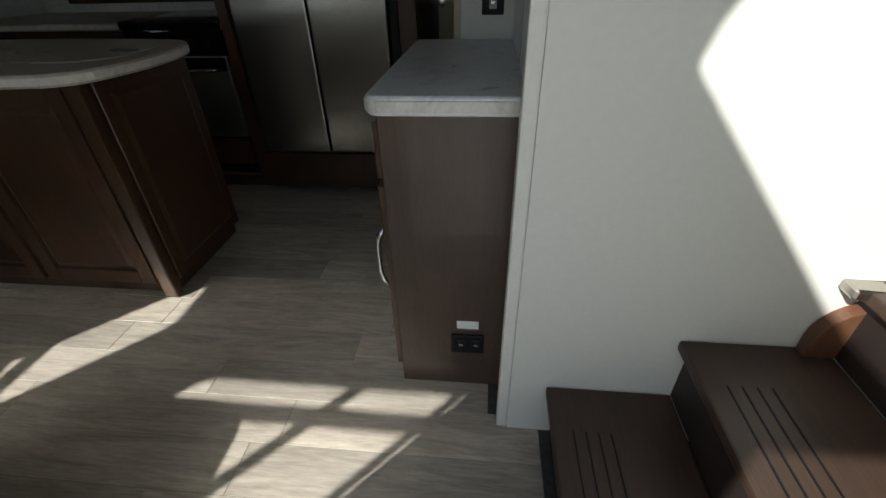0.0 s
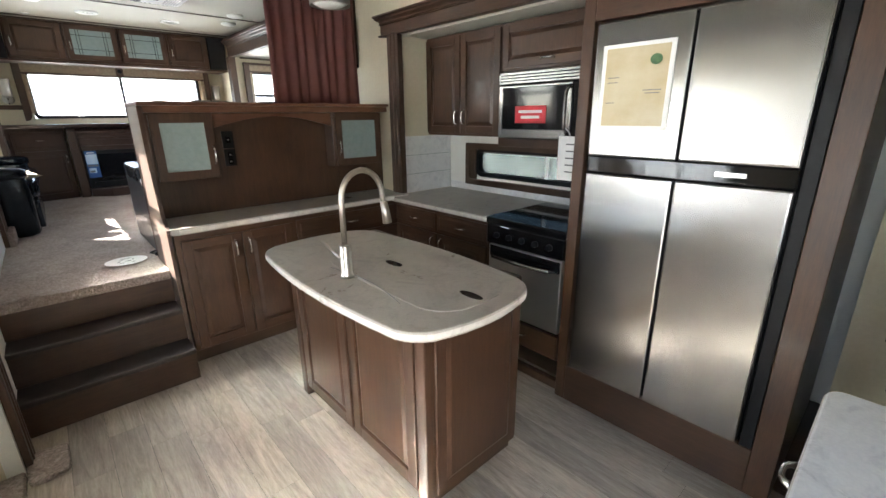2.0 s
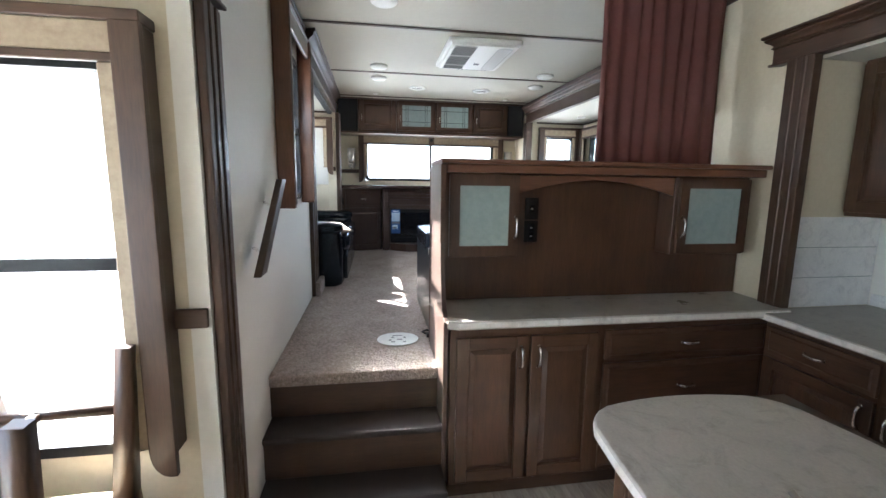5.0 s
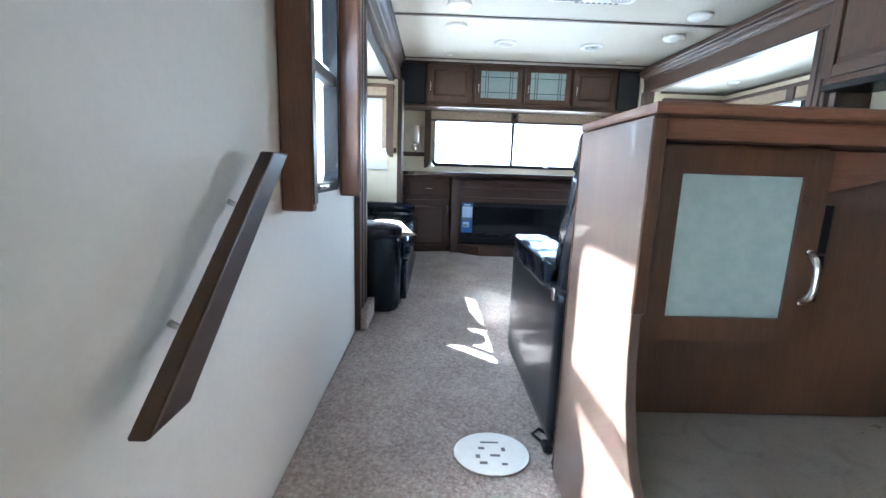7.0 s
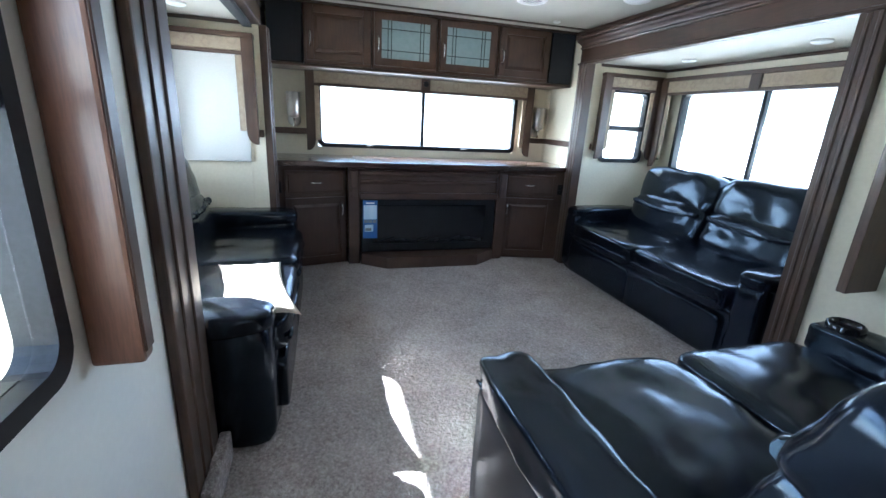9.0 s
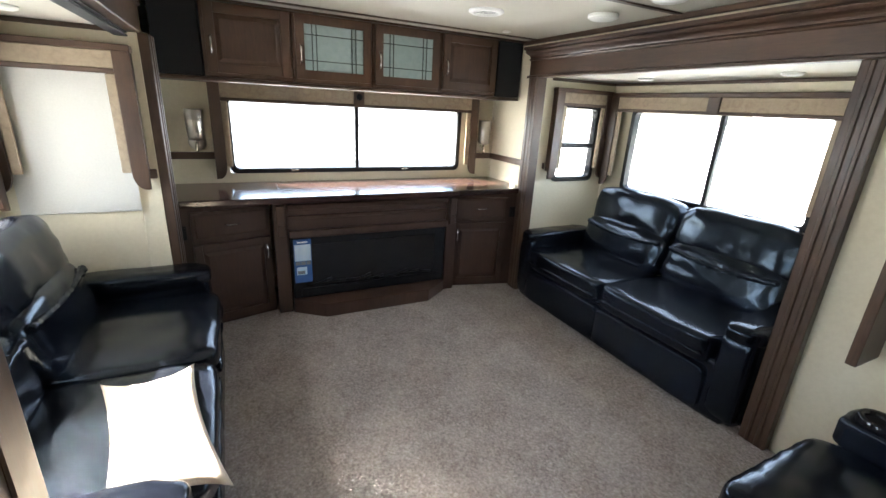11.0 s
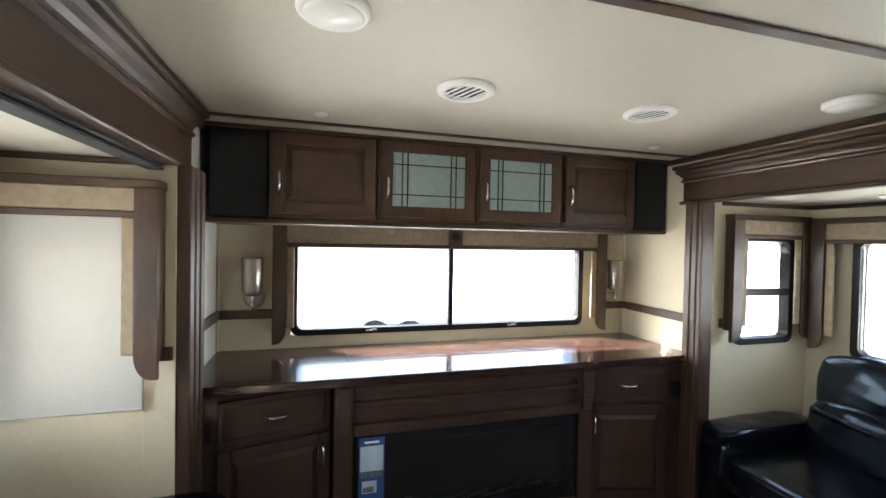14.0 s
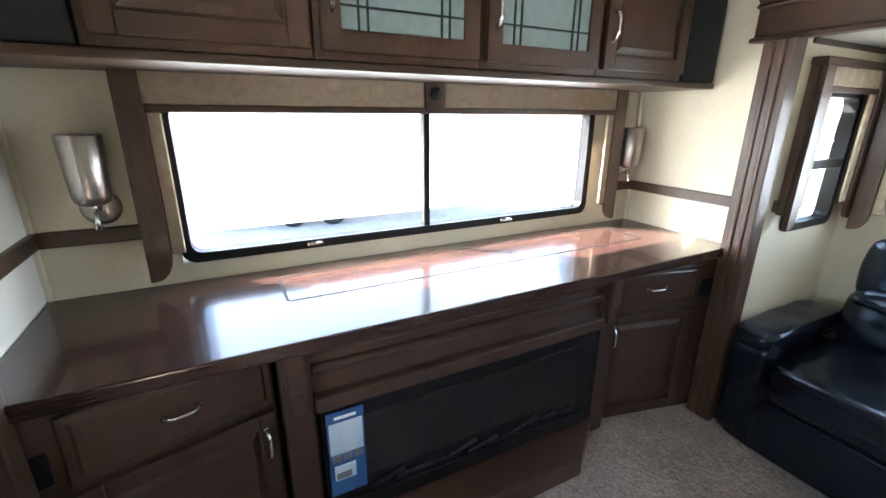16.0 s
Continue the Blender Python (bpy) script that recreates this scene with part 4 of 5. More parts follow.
part("lever", tube([(-0.02, 0, 0.07), (-0.06, -0.01, 0.085), (-0.13, -0.03, 0.13)], [0.011, 0.008, 0.006], 10), M["nickel"], tap)

# ---- kitchen wall in the slide-out ----
base = thing("kitchen_base_cabinet", pose(1.77, 2.30, 0.05), "dark cherry base cabinet with drawers beside the cooker", "cabinet")
carcass(base, 1.05, 0.68, 0.0, 0.82, kick=0.08)
drawer(base, 0.02, 0.515, 0.66, 0.80, 0.0)
drawer(base, 0.535, 1.03, 0.66, 0.80, 0.0)
door(base, 0.02, 0.515, 0.10, 0.64, 0.0, ("v", 0.475, 0.56))
door(base, 0.535, 1.03, 0.10, 0.64, 0.0, ("v", 0.575, 0.56))
base2 = thing("kitchen_base_cabinet", pose(3.42, 2.30, 0.05), "narrow dark cherry filler cabinet beside the cooker", "cabinet")
carcass(base2, 0.135, 0.68, 0.0, 0.82, kick=0.08)
ctop = thing("kitchen_worktop", pose(0, 0, 0.872), "beige marbled laminate worktop along the kitchen wall", "worktop")
part("top", boxes(((1.705, 2.27, 0.0), (2.825, 2.998, 0.038)), ((3.412, 2.27, 0.0), (3.558, 2.998, 0.038)), ((2.825, 2.93, 0.0), (3.412, 2.998, 0.038)), b=0.006, seg=2), M["counter"], ctop)
for x0, x1 in ((1.706, 2.824), (3.413, 3.557)):
    part("edge_band", boxes(((x0, 2.267, 0.008), (x1, 2.272, 0.031)), b=0.001), M["edge"], ctop, "pale streaked edge band")
splash = setting("trim_backsplash", boxes(((1.702, 2.4, 0.912), (1.712, 2.99, 1.39)), ((1.72, 2.986, 0.912), (3.6, 2.998, 0.975)), b=0.002), M["marble"], "white marbled splashback panels", "splashback")
for z in (1.07, 1.23):
    part("tile_joint", boxes(((1.7125, 2.4, z), (1.7135, 2.98, z + 0.003)), b=0), M["frost"], splash)

cook = thing("cooker", pose(2.83, 2.27, 0.045), "black and stainless steel gas cooker", "cooker")
part("body", boxes(((0.0, 0.03, 0.02), (0.58, 0.66, 0.83)), b=0.004), M["black"], cook)
part("hob_cover", boxes(((-0.01, -0.015, 0.83), (0.59, 0.66, 0.875)), b=0.012, seg=3), M["gloss_black"], cook, "glossy black glass hob cover")
part("control_panel", boxes(((0.0, -0.012, 0.70), (0.58, 0.04, 0.83)), b=0.01, seg=2), M["gloss_black"], cook)
for k in range(5):
    bm = lathe([(0.02, 0), (0.021, 0.012), (0.015, 0.016), (0.014, 0.03)], 16)
    bm.transform(pose(0.09 + 0.1 * k, -0.012, 0.765, 90))
    part("knob", bm, M["black"], cook)
part("oven_door", boxes(((0.01, 0.0, 0.22), (0.57, 0.04, 0.69)), b=0.008, seg=2), M["steel_lit"], cook, "brushed steel oven door")
part("oven_window", boxes(((0.02, -0.004, 0.61), (0.56, 0.01, 0.685)), b=0.004), M["gloss_black"], cook)
part("oven_handle", tube([(0.05, -0.005, 0.625), (0.08, -0.045, 0.625), (0.29, -0.058, 0.622), (0.5, -0.045, 0.625), (0.53, -0.005, 0.625)], 0.012, 10), M["steel"], cook)
part("drawer_front", boxes(((0.01, 0.0, 0.04), (0.57, 0.03, 0.2)), b=0.006), M["wood_h"], cook, "wooden drawer front")
handle(cook, 0.29, 0.13, 0.0, False, 0.09)

wallcab = thing("kitchen_wall_cabinet", pose(1.75, 2.69, 1.40), "dark cherry wall cabinet with two raised-panel doors", "cabinet")
carcass(wallcab, 0.81, 0.305, 0.0, 0.75)
door(wallcab, 0.01, 0.40, 0.02, 0.73, 0.0, ("v", 0.365, 0.14))
door(wallcab, 0.41, 0.80, 0.02, 0.73, 0.0, ("v", 0.445, 0.14))
overmw = thing("kitchen_wall_cabinet", pose(2.565, 2.69, 1.84), "low dark cherry cabinet over the microwave", "cabinet")
carcass(overmw, 0.98, 0.305, 0.0, 0.31)
door(overmw, 0.01, 0.75, 0.02, 0.29, 0.0, ("h", 0.38, 0.06), fw=0.05)
shelf = setting("trim_microwave_shelf", boxes(((2.56, 2.66, 1.335), (3.58, 2.997, 1.395)), b=0.004), M["trim_x"], "dark wood shelf under the microwave", "trim")
mw = thing("microwave", pose(2.575, 2.64, 1.397), "stainless microwave oven with a black glass door", "microwave")
part("body", boxes(((0.0, 0.03, 0.0), (0.76, 0.34, 0.435)), b=0.004), M["black"], mw)
part("vent_strip", boxes(((0.0, 0.0, 0.355), (0.76, 0.035, 0.435)), b=0.006, seg=2), M["steel"], mw)
for k in range(3):
    part("vent_slat", boxes(((0.02, -0.003, 0.372 + 0.018 * k), (0.74, 0.002, 0.379 + 0.018 * k)), b=0), M["black"], mw)
part("door", boxes(((0.0, 0.0, 0.0), (0.58, 0.032, 0.35)), b=0.008, seg=2), M["steel"], mw)
part("door_glass", boxes(((0.035, -0.004, 0.06), (0.55, 0.006, 0.335)), b=0.004), M["gloss_black"], mw)
part("keypad", boxes(((0.585, 0.0, 0.0), (0.76, 0.032, 0.35)), b=0.006), M["gloss_black"], mw)
part("door_handle", tube([(0.57, -0.004, 0.03), (0.565, -0.04, 0.07), (0.562, -0.045, 0.18), (0.565, -0.04, 0.29), (0.57, -0.004, 0.33)], 0.011, 10), M["steel"], mw)
red = thing("red_sticker", pose(2.73, 2.635, 1.50), "red promotional sticker on the microwave door", "sticker")
part("sheet", boxes(((0.0, -0.002, 0.0), (0.25, 0.0, 0.11)), b=0), M["red"], red)
for k, (a, c, z) in enumerate(((0.03, 0.22, 0.065), (0.05, 0.2, 0.03))):
    part("printed_bar", boxes(((a, -0.003, z), (c, -0.002, z + 0.018)), b=0), M["paper"], red)
tag = thing("hanging_label", pose(3.12, 2.585, 1.155), "white printed leaflet hanging from the microwave handle", "leaflet")
part("sheet", boxes(((0.0, 0.0, 0.0), (0.16, 0.002, 0.27)), b=0), M["paper"], tag)
for k in range(5):
    part("printed_bar", boxes(((0.055, -0.001, 0.05 + 0.042 * k), (0.115, 0.0, 0.058 + 0.042 * k)), b=0), M["box_print"], tag)
part("cord", tube([(0.08, 0.001, 0.268), (0.06, 0.01, 0.30), (0.0, 0.02, 0.33)], 0.002, 6), M["paper"], tag)
# Added pane: its dark tint dims the bright view through the clear glass.
view_dimmer = thing("cooker_window_dimmer", pose(2.01, 3.03, 1.06), "dark tinted pane added to dim the view behind the cooker", "window film")
part("pane", boxes(((0.0, 0.0, -0.02), (1.20, 0.004, 0.21)), b=0), M["smoke"], view_dimmer)

# refrigerator with surround
sur = thing("refrigerator_surround", pose(3.56, 2.03, 0.05), "dark cherry tall cabinet built round the refrigerator", "cabinet")
part("side_panel", boxes(((0.0, 0.0, 0.0), (0.055, 0.96, 2.1)), b=0.003), M["wood"], sur)
part("side_panel", boxes(((0.90, 0.0, 0.0), (0.985, 0.96, 2.1)), b=0.003), M["wood"], sur)
part("top_panel", boxes(((0.055, 0.0, 1.875), (0.90, 0.96, 2.1)), b=0.003), M["wood_h"], sur)
part("plinth", boxes(((0.055, 0.0, 0.0), (0.90, 0.06, 0.21)), b=0.003), M["trim_x"], sur)
part("dark_filler", boxes(((0.855, 0.001, 0.212), (0.898, 0.04, 1.873)), b=0.002), M["black"], sur)
fr = thing("refrigerator", pose(3.645, 2.0, 0.27), "four-door brushed stainless steel refrigerator", "refrigerator")
part("case", boxes(((0.0, 0.045, 0.0), (0.765, 0.66, 1.645)), b=0.004), M["black"], fr)
for a, c in ((0.003, 0.378), (0.387, 0.762)):
    part("lower_door", boxes(((a, 0.0, 0.01), (c, 0.043, 1.03)), b=0.008, seg=2), M["steel"], fr)
    part("upper_door", boxes(((a, 0.0, 1.105), (c, 0.043, 1.64)), b=0.008, seg=2), M["steel"], fr)
part("control_band", boxes(((0.0, 0.012, 1.033), (0.765, 0.044, 1.102)), b=0.004), M["gloss_black"], fr, "glossy black control strip")
part("badge", boxes(((0.52, 0.009, 1.058), (0.62, 0.012, 1.074)), b=0), M["chrome"], fr)
card = thing("printed_sheet", pose(3.70, 1.996, 1.505) @ Matrix.Diagonal((0.88, 1, 0.75, 1)), "tan printed leaflet taped to the refrigerator door", "leaflet")
part("sheet", boxes(((-0.015, -0.002, -0.02), (0.31, 0.0, 0.42)), b=0), M["paper"], card)
part("picture", boxes(((0.005, -0.0035, 0.0), (0.29, -0.002, 0.40)), b=0), M["tan"], card)
for x0, x1, z in ((0.02, 0.075, 0.25), (0.02, 0.07, 0.225), (0.02, 0.06, 0.12), (0.19, 0.27, 0.18), (0.20, 0.265, 0.165)):
    part("printed_bar", boxes(((x0, -0.0042, z), (x1, -0.0035, z + 0.004)), b=0), M["box_print"], card)
badge = part("badge", outline([(0.235 + 0.026 * math.cos(a), 0.33 + 0.026 * math.sin(a)) for a in [k * math.pi / 8 for k in range(16)]], 0, 0.002), M["green"], card)
badge.rotation_euler = (radians(90), 0, 0)
badge.location = (0, -0.0036, 0)
setting("trim_slide_kick", boxes(((1.70, 2.13, 0.0), (4.62, 2.165, 0.055)), b=0.006, seg=2), M["trim_x"], "dark wood kick strip along the slide-out floor", "trim")
setting("trim_slide_lip", boxes(((2.6, 2.17, 0.05), (3.62, 2.30, 0.066)), b=0.004), M["nickel"], "metal lip under the cooker", "trim")

# ---- small counter by the bedroom stairs ----
small = thing("side_base_cabinet", pose(4.65, 1.45, 0, 0, 0, WEST), "brown wood side cabinet beside the partition wall", "cabinet")
carcass(small, 0.75, 0.33, 0.0, 0.885, "wood_light", kick=0.0)
door(small, 0.02, 0.365, 0.06, 0.70, 0.0, ("v", 0.33, 0.60))
door(small, 0.385, 0.73, 0.06, 0.70, 0.0)
handle(small, 0.70, 0.46, -0.02, True, 0.20)
drawer(small, 0.02, 0.365, 0.72, 0.86, 0.0)
drawer(small, 0.385, 0.73, 0.72, 0.86, 0.0)
stop = thing("side_worktop", pose(0, 0, 0.887), "grey-white marbled worktop with a rounded corner", "worktop")
part("top", outline(round_rect(4.632, 4.984, 0.668, 1.449, 0.035), 0, 0.043, 0.01, 3), M["marble"], stop)
part("edge_band", outline(round_rect(4.629, 4.983, 0.665, 1.4485, 0.037), 0.009, 0.034, 0.003), M["edge"], stop, "pale streaked edge band")
sspl = setting("trim_side_splash", boxes(((4.972, 0.692, 0.931), (4.984, 1.449, 1.31)), b=0.002), M["marble"], "white marbled splashback panel", "splashback")
for y0, z0, y1, z1 in ((0.70, 1.23, 1.44, 1.23), (0.95, 0.94, 0.95, 1.30)):
    part("tile_joint", boxes(((4.9705, y0, z0), (4.9716, y1 + 0.003, z1 + 0.003)), b=0), M["frost"], sspl)
upper = thing("side_wall_cabinet", pose(4.70, 0.705, 1.335), "brown wood wall cabinet with a raised-panel door", "cabinet")
carcass(upper, 0.284, 0.74, 0.0, 1.0, "wood")
part("bottom_rail", boxes(((-0.018, -0.022, -0.022), (0.284, 0.74, 0.0)), b=0.006, seg=2), M["wood_h"], upper)
door(upper, 0.004, 0.28, 0.02, 0.98, 0.0, ("v", 0.035, 0.17), fw=0.06)
setting("wall_pantry", boxes(((4.79, 1.452, 0.0), (4.985, 1.50, CEIL)), b=0.002), M["white_wall"], "white panel at the end of the small counter", "wall")
pd = thing("door_2", pose(4.76, 2.02, 0.02, 0, 0, WEST), "cream cupboard door with a round knob", "door", kind="structure")
part("leaf", boxes(((0.0, 0.0, 0.0), (0.5, 0.03, 2.0)), b=0.004), M["cream"], pd)
bm = lathe([(0.012, 0), (0.01, 0.02), (0.022, 0.035), (0.024, 0.05), (0.012, 0.06)], 16)
bm.transform(pose(0.44, 0.0, 1.02, 90))
part("door_handle", bm, M["chrome"], pd, "round polished knob")


def outlet(m, w, h, slots, label, material="black"):
    o = thing("wall_outlet", m, label, "outlet")
    part("plate", boxes(((-w / 2, -0.008, -h / 2), (w / 2, 0.0, h / 2)), b=0.004, seg=2), M[material], o)
    for x, z in slots:
        part("socket", boxes(((x - 0.014, -0.011, z - 0.02), (x + 0.014, -0.008, z + 0.02)), b=0.003), M["gloss_black"], o)
        part("socket_pin", boxes(((x - 0.006, -0.0115, z - 0.004), (x + 0.006, -0.0105, z + 0.004)), b=0), M["nickel"], o)
    return o


outlet(pose(4.90, 1.452, 1.04), 0.075, 0.075, [(0, 0)], "small black socket plate on the white panel")
outlet(pose(4.86, 0.70, 0.19), 0.10, 0.075, [(-0.02, 0), (0.025, 0)], "black double socket low on the cabinet end")
sticker = thing("paper_sticker", pose(4.86, 0.6995, 0.25), "white paper sticker above the low socket", "sticker")
part("sheet", boxes(((-0.032, -0.001, 0.0), (0.032, 0.0, 0.03)), b=0), M["paper"], sticker)
holder = thing("remote_holder", pose(4.995, 0.549, 1.285) @ Matrix.Diagonal((0.6, 0.6, 0.6, 1)), "black remote control in a wall holder", "remote control")
part("cradle", boxes(((-0.03, -0.03, -0.06), (0.03, 0.0, 0.0)), b=0.008, seg=2), M["black"], holder)
part("remote", boxes(((-0.025, -0.026, -0.02), (0.025, -0.006, 0.10)), b=0.008, seg=2), M["black"], holder)

# ---- buffet between kitchen and lounge ----
buf = thing("buffet_cabinet", pose(1.75, 0.66, 0, 0, 0, EAST), "dark cherry buffet base cabinet below the hutch", "cabinet")
carcass(buf, 1.70, 0.30, 0.0, 0.88, "wood", kick=0.10)
for a, c, px in ((0.03, 0.37, 0.335), (0.385, 0.725, 0.42)):
    door(buf, a, c, 0.12, 0.84, 0.0, ("v", px, 0.74))
for z0, z1 in ((0.70, 0.85), (0.42, 0.68), (0.12, 0.40)):
    drawer(buf, 0.76, 1.66, z0, z1, 0.0)
btop = thing("buffet_worktop", pose(1.78, 0.632, 0.883, 0, 0, EAST), "beige laminate buffet worktop with a pale edge", "worktop")
part("top", outline([(0.06, 0.0), (1.79, 0.0), (1.79, 0.53), (0.0, 0.53), (0.0, 0.06), (0.02, 0.02)], 0.0, 0.042, 0.006, 3), M["counter"], btop)
part("edge_band", boxes(((0.06, -0.003, 0.008), (1.79, 0.002, 0.034)), b=0.001), M["edge"], btop, "pale streaked edge band")
hut = thing("hutch", pose(1.55, 0.66, 0.927, 0, 0, EAST), "cherry wood hutch with two frosted-glass cupboards", "hutch")
part("back_panel", boxes(((0.0, 0.13, 0.0), (1.76, 0.275, 0.66)), b=0.003), M["wood"], hut)
for x0, x1, px in ((0.0, 0.375, 0.35), (1.22, 1.66, 1.26)):
    cab = part("cupboard", boxes(((x0, 0.0, 0.25), (x1, 0.13, 0.66)), b=0.003), M["wood"], hut)
    door(hut, x0 + 0.022, x1 - 0.008, 0.258, 0.65, 0.0, ("v", px, 0.40), pane="frost", fw=0.05)
arch = [(0.36, 0.655), (0.36, 0.58)] + [(0.36 + 0.86 * k / 12, 0.56 + 0.075 * math.sin(math.pi * k / 12)) for k in range(13)] + [(1.22, 0.58), (1.22, 0.655)]
bm = outline(arch, 0, 0.02, 0.002)
bm.transform(Matrix.Translation((0, 0.03, 0)) @ Matrix.Rotation(radians(90), 4, "X"))
# Light on the front-facing arch is put into this lighter wood.
part("arched_rail", bm, M["wood_red_h"], hut)
part("cap", boxes(((-0.03, -0.09, 0.70), (1.70, 0.30, 0.722)), ((0.0, -0.06, 0.66), (1.70, 0.28, 0.70)), b=0.007, seg=2), M["wood_red_h"], hut)
side = [(0.285, 0.0), (0.285, 1.625), (-0.085, 1.625), (-0.085, 1.25)] + [(-0.085 - 0.13 * (1 - math.cos(math.pi / 2 * k / 6)), 1.25 - 0.33 * math.sin(math.pi / 2 * k / 6)) for k in range(1, 7)] + [(-0.20, 0.90), (-0.20, 0.0)]
endp = thing("buffet_end_panel", pose(1.55, 0.652, 0, 0, 0, 0), "reddish brown wood end panel of the buffet", "panel")
bm = outline([(-x, z) for x, z in side], 0.0, 0.022, 0.003)
bm.transform(Matrix.Rotation(radians(90), 4, "X"))
part("board", bm, M["wood_light"], endp)
part("edge_strip", boxes(((0.083, -0.025, 1.26), (0.091, 0.003, 1.622)), b=0.003), M["wood"], endp)
part("edge_strip", boxes(((-0.289, -0.025, 0.64), (-0.283, 0.003, 1.622)), b=0.002), M["wood"], endp)
outlet(pose(1.418, 1.147, 1.41, 0, 0, EAST), 0.075, 0.115, [(0, 0.0)], "black socket plate on the hutch back")
outlet(pose(1.418, 1.147, 1.29, 0, 0, EAST), 0.075, 0.115, [(0, 0.02), (0, -0.025)], "black double socket plate on the hutch back")
setting("wall_step_back", boxes(((1.30, 0.64, -0.05), (1.40, Y1, DECK)), b=0), M["cream"], "plain wall under the lounge floor edge", "wall")

# wall cabinet on the far side of the lounge
nc = thing("lounge_wall_cabinet", pose(0.17, 2.19, 2.0), "brown wood wall cabinet high beside the sofa slide-out", "cabinet")
carcass(nc, 0.95, 0.238, 0.0, 0.56)
door(nc, 0.01, 0.47, 0.03, 0.54, 0.0, ("v", 0.43, 0.12))
door(nc, 0.48, 0.94, 0.03, 0.54, 0.0, ("v", 0.52, 0.12))
part("bottom_board", boxes(((0.0, 0.0, -0.03), (0.95, 0.238, -0.001)), b=0.003), M["black"], nc)
part("side_board", boxes(((0.0, 0.05, -0.73), (0.035, 0.238, -0.031)), b=0.005, seg=2), M["wood"], nc)

# curtain over the hutch
cur = thing("curtain", pose(1.26, 1.57, 1.60), "brown-red curtain gathered above the hutch", "curtain")
bm = bmesh.new()
cols, rows_n = 90, 8
grid = [[bm.verts.new((0.021 * math.sin(i * 0.62 + 0.8 * math.sin(i * 0.21)) * (0.75 + 0.25 * j / rows_n) + 0.01 * math.sin(i * 0.17 + j * 0.4), 0.76 * i / cols, 1.0 * j / rows_n)) for j in range(rows_n + 1)] for i in range(cols + 1)]
for i in range(cols):
    for j in range(rows_n):
        bm.faces.new((grid[i][j], grid[i + 1][j], grid[i + 1][j + 1], grid[i][j + 1])).smooth = True
bmesh.ops.solidify(bm, geom=bm.faces[:], thickness=0.003)
part("cloth", bm, M["curtain"], cur)
part("track", boxes(((-0.012, -0.02, 1.0), (0.012, 0.80, 1.035)), b=0.004), M["white_plastic"], cur)

# ---- pendants ----
def pendant(x, y, z, top, label):
    p = thing("pendant_lamp", pose(x, y, z), label, "lamp", "pendant lamps")
    part("shade", lathe([(0.072, 0.012), (0.078, 0.0), (0.083, 0.0), (0.083, 0.25), (0.07, 0.262), (0.02, 0.266)], 36), M["nickel"], p)
    part("diffuser", lathe([(0.0, -0.004), (0.05, -0.003), (0.072, 0.008)], 30), M["bulb"], p, "white frosted diffuser")
    part("stem", tube([(0, 0, 0.264), (0, 0, top - z - 0.02)], 0.007, 10), M["nickel"], p)
    part("canopy", lathe([(0.055, top - z - 0.025), (0.05, top - z - 0.004), (0.03, top - z)], 24), M["nickel"], p)


pendant(2.87, 1.20, 1.995, CEIL, "brushed metal cylinder pendant lamp over the island")
pendant(3.43, 1.18, 1.985, CEIL, "brushed metal cylinder pendant lamp over the island")
pendant(3.10, -0.53, 1.79, 2.04, "brushed metal cylinder pendant lamp over the dining table")

# ---- dining table and chairs ----
tbl = thing("dining_table", pose(3.31, -0.52, 0.03), "brown dining table with rounded corners in the slide-out", "table")
part("tabletop", outline(round_rect(-0.48, 0.25, -0.42, 0.395, 0.12), 0.69, 0.725, 0.008, 3), M["table"], tbl)
part("pedestal", lathe([(0.22, 0.0), (0.22, 0.03), (0.06, 0.05), (0.045, 0.3), (0.06, 0.66), (0.18, 0.69)], 28), M["espresso"], tbl)


def dining_chair(m, label):
    c = thing("dining_chair", m, label, "chair", "dining chairs")
    for x in (-0.19, 0.19):
        part("leg", tube([(x, -0.19, 0.42), (x * 1.04, -0.20, 0.0)], [0.034, 0.025], 4), M["trim"], c)
        part("leg", tube([(x, 0.19, 0.42), (x * 1.04, 0.22, 0.0)], [0.036, 0.026], 4), M["trim"], c)
        part("back_post", tube([(x, 0.19, 0.42), (x, 0.21, 0.66), (x, 0.27, 0.95)], [0.036, 0.033, 0.027], 4), M["trim"], c)
        part("stretcher", tube([(x, -0.195, 0.17), (x, 0.205, 0.17)], 0.015, 4), M["trim"], c)
    part("stretcher", tube([(-0.19, 0.0, 0.17), (0.19, 0.0, 0.17)], 0.015, 4), M["trim"], c)
    part("seat", soft((-0.225, -0.225, 0.41), (0.225, 0.215, 0.49), 6, 0.002, 7), M["quilt"], c, "beige diamond-quilted seat")
    bm = soft((-0.215, -0.028, 0.0), (0.215, 0.028, 0.48), 7, 0.002, 7)
    bm.transform(pose(0, 0.235, 0.48, -9))
    part("backrest", bm, M["quilt"], c, "beige diamond-quilted backrest")
    return c


dining_chair(pose(2.45, -0.60, 0.03, 0, 0, 168) @ Matrix.Diagonal((1, 1, 1.06, 1)), "beige quilted dining chair with brown legs beside the window")
dining_chair(pose(2.53, -0.57, 1.075, 0, 180, 3) @ Matrix.Diagonal((1, 1, 1.06, 1)), "upturned beige quilted dining chair stacked on another seat")

# ---- lounge: media console under the front window ----
ctp = thing("console_worktop", pose(0, 0, 1.462), "dark glossy wood console top under the front window", "worktop")
part("top", boxes(((XF + 0.004, Y0 + 0.006, 0.0), (-2.13, Y1 - 0.006, 0.042)), b=0.008, seg=3), M["espresso_y"], ctp)
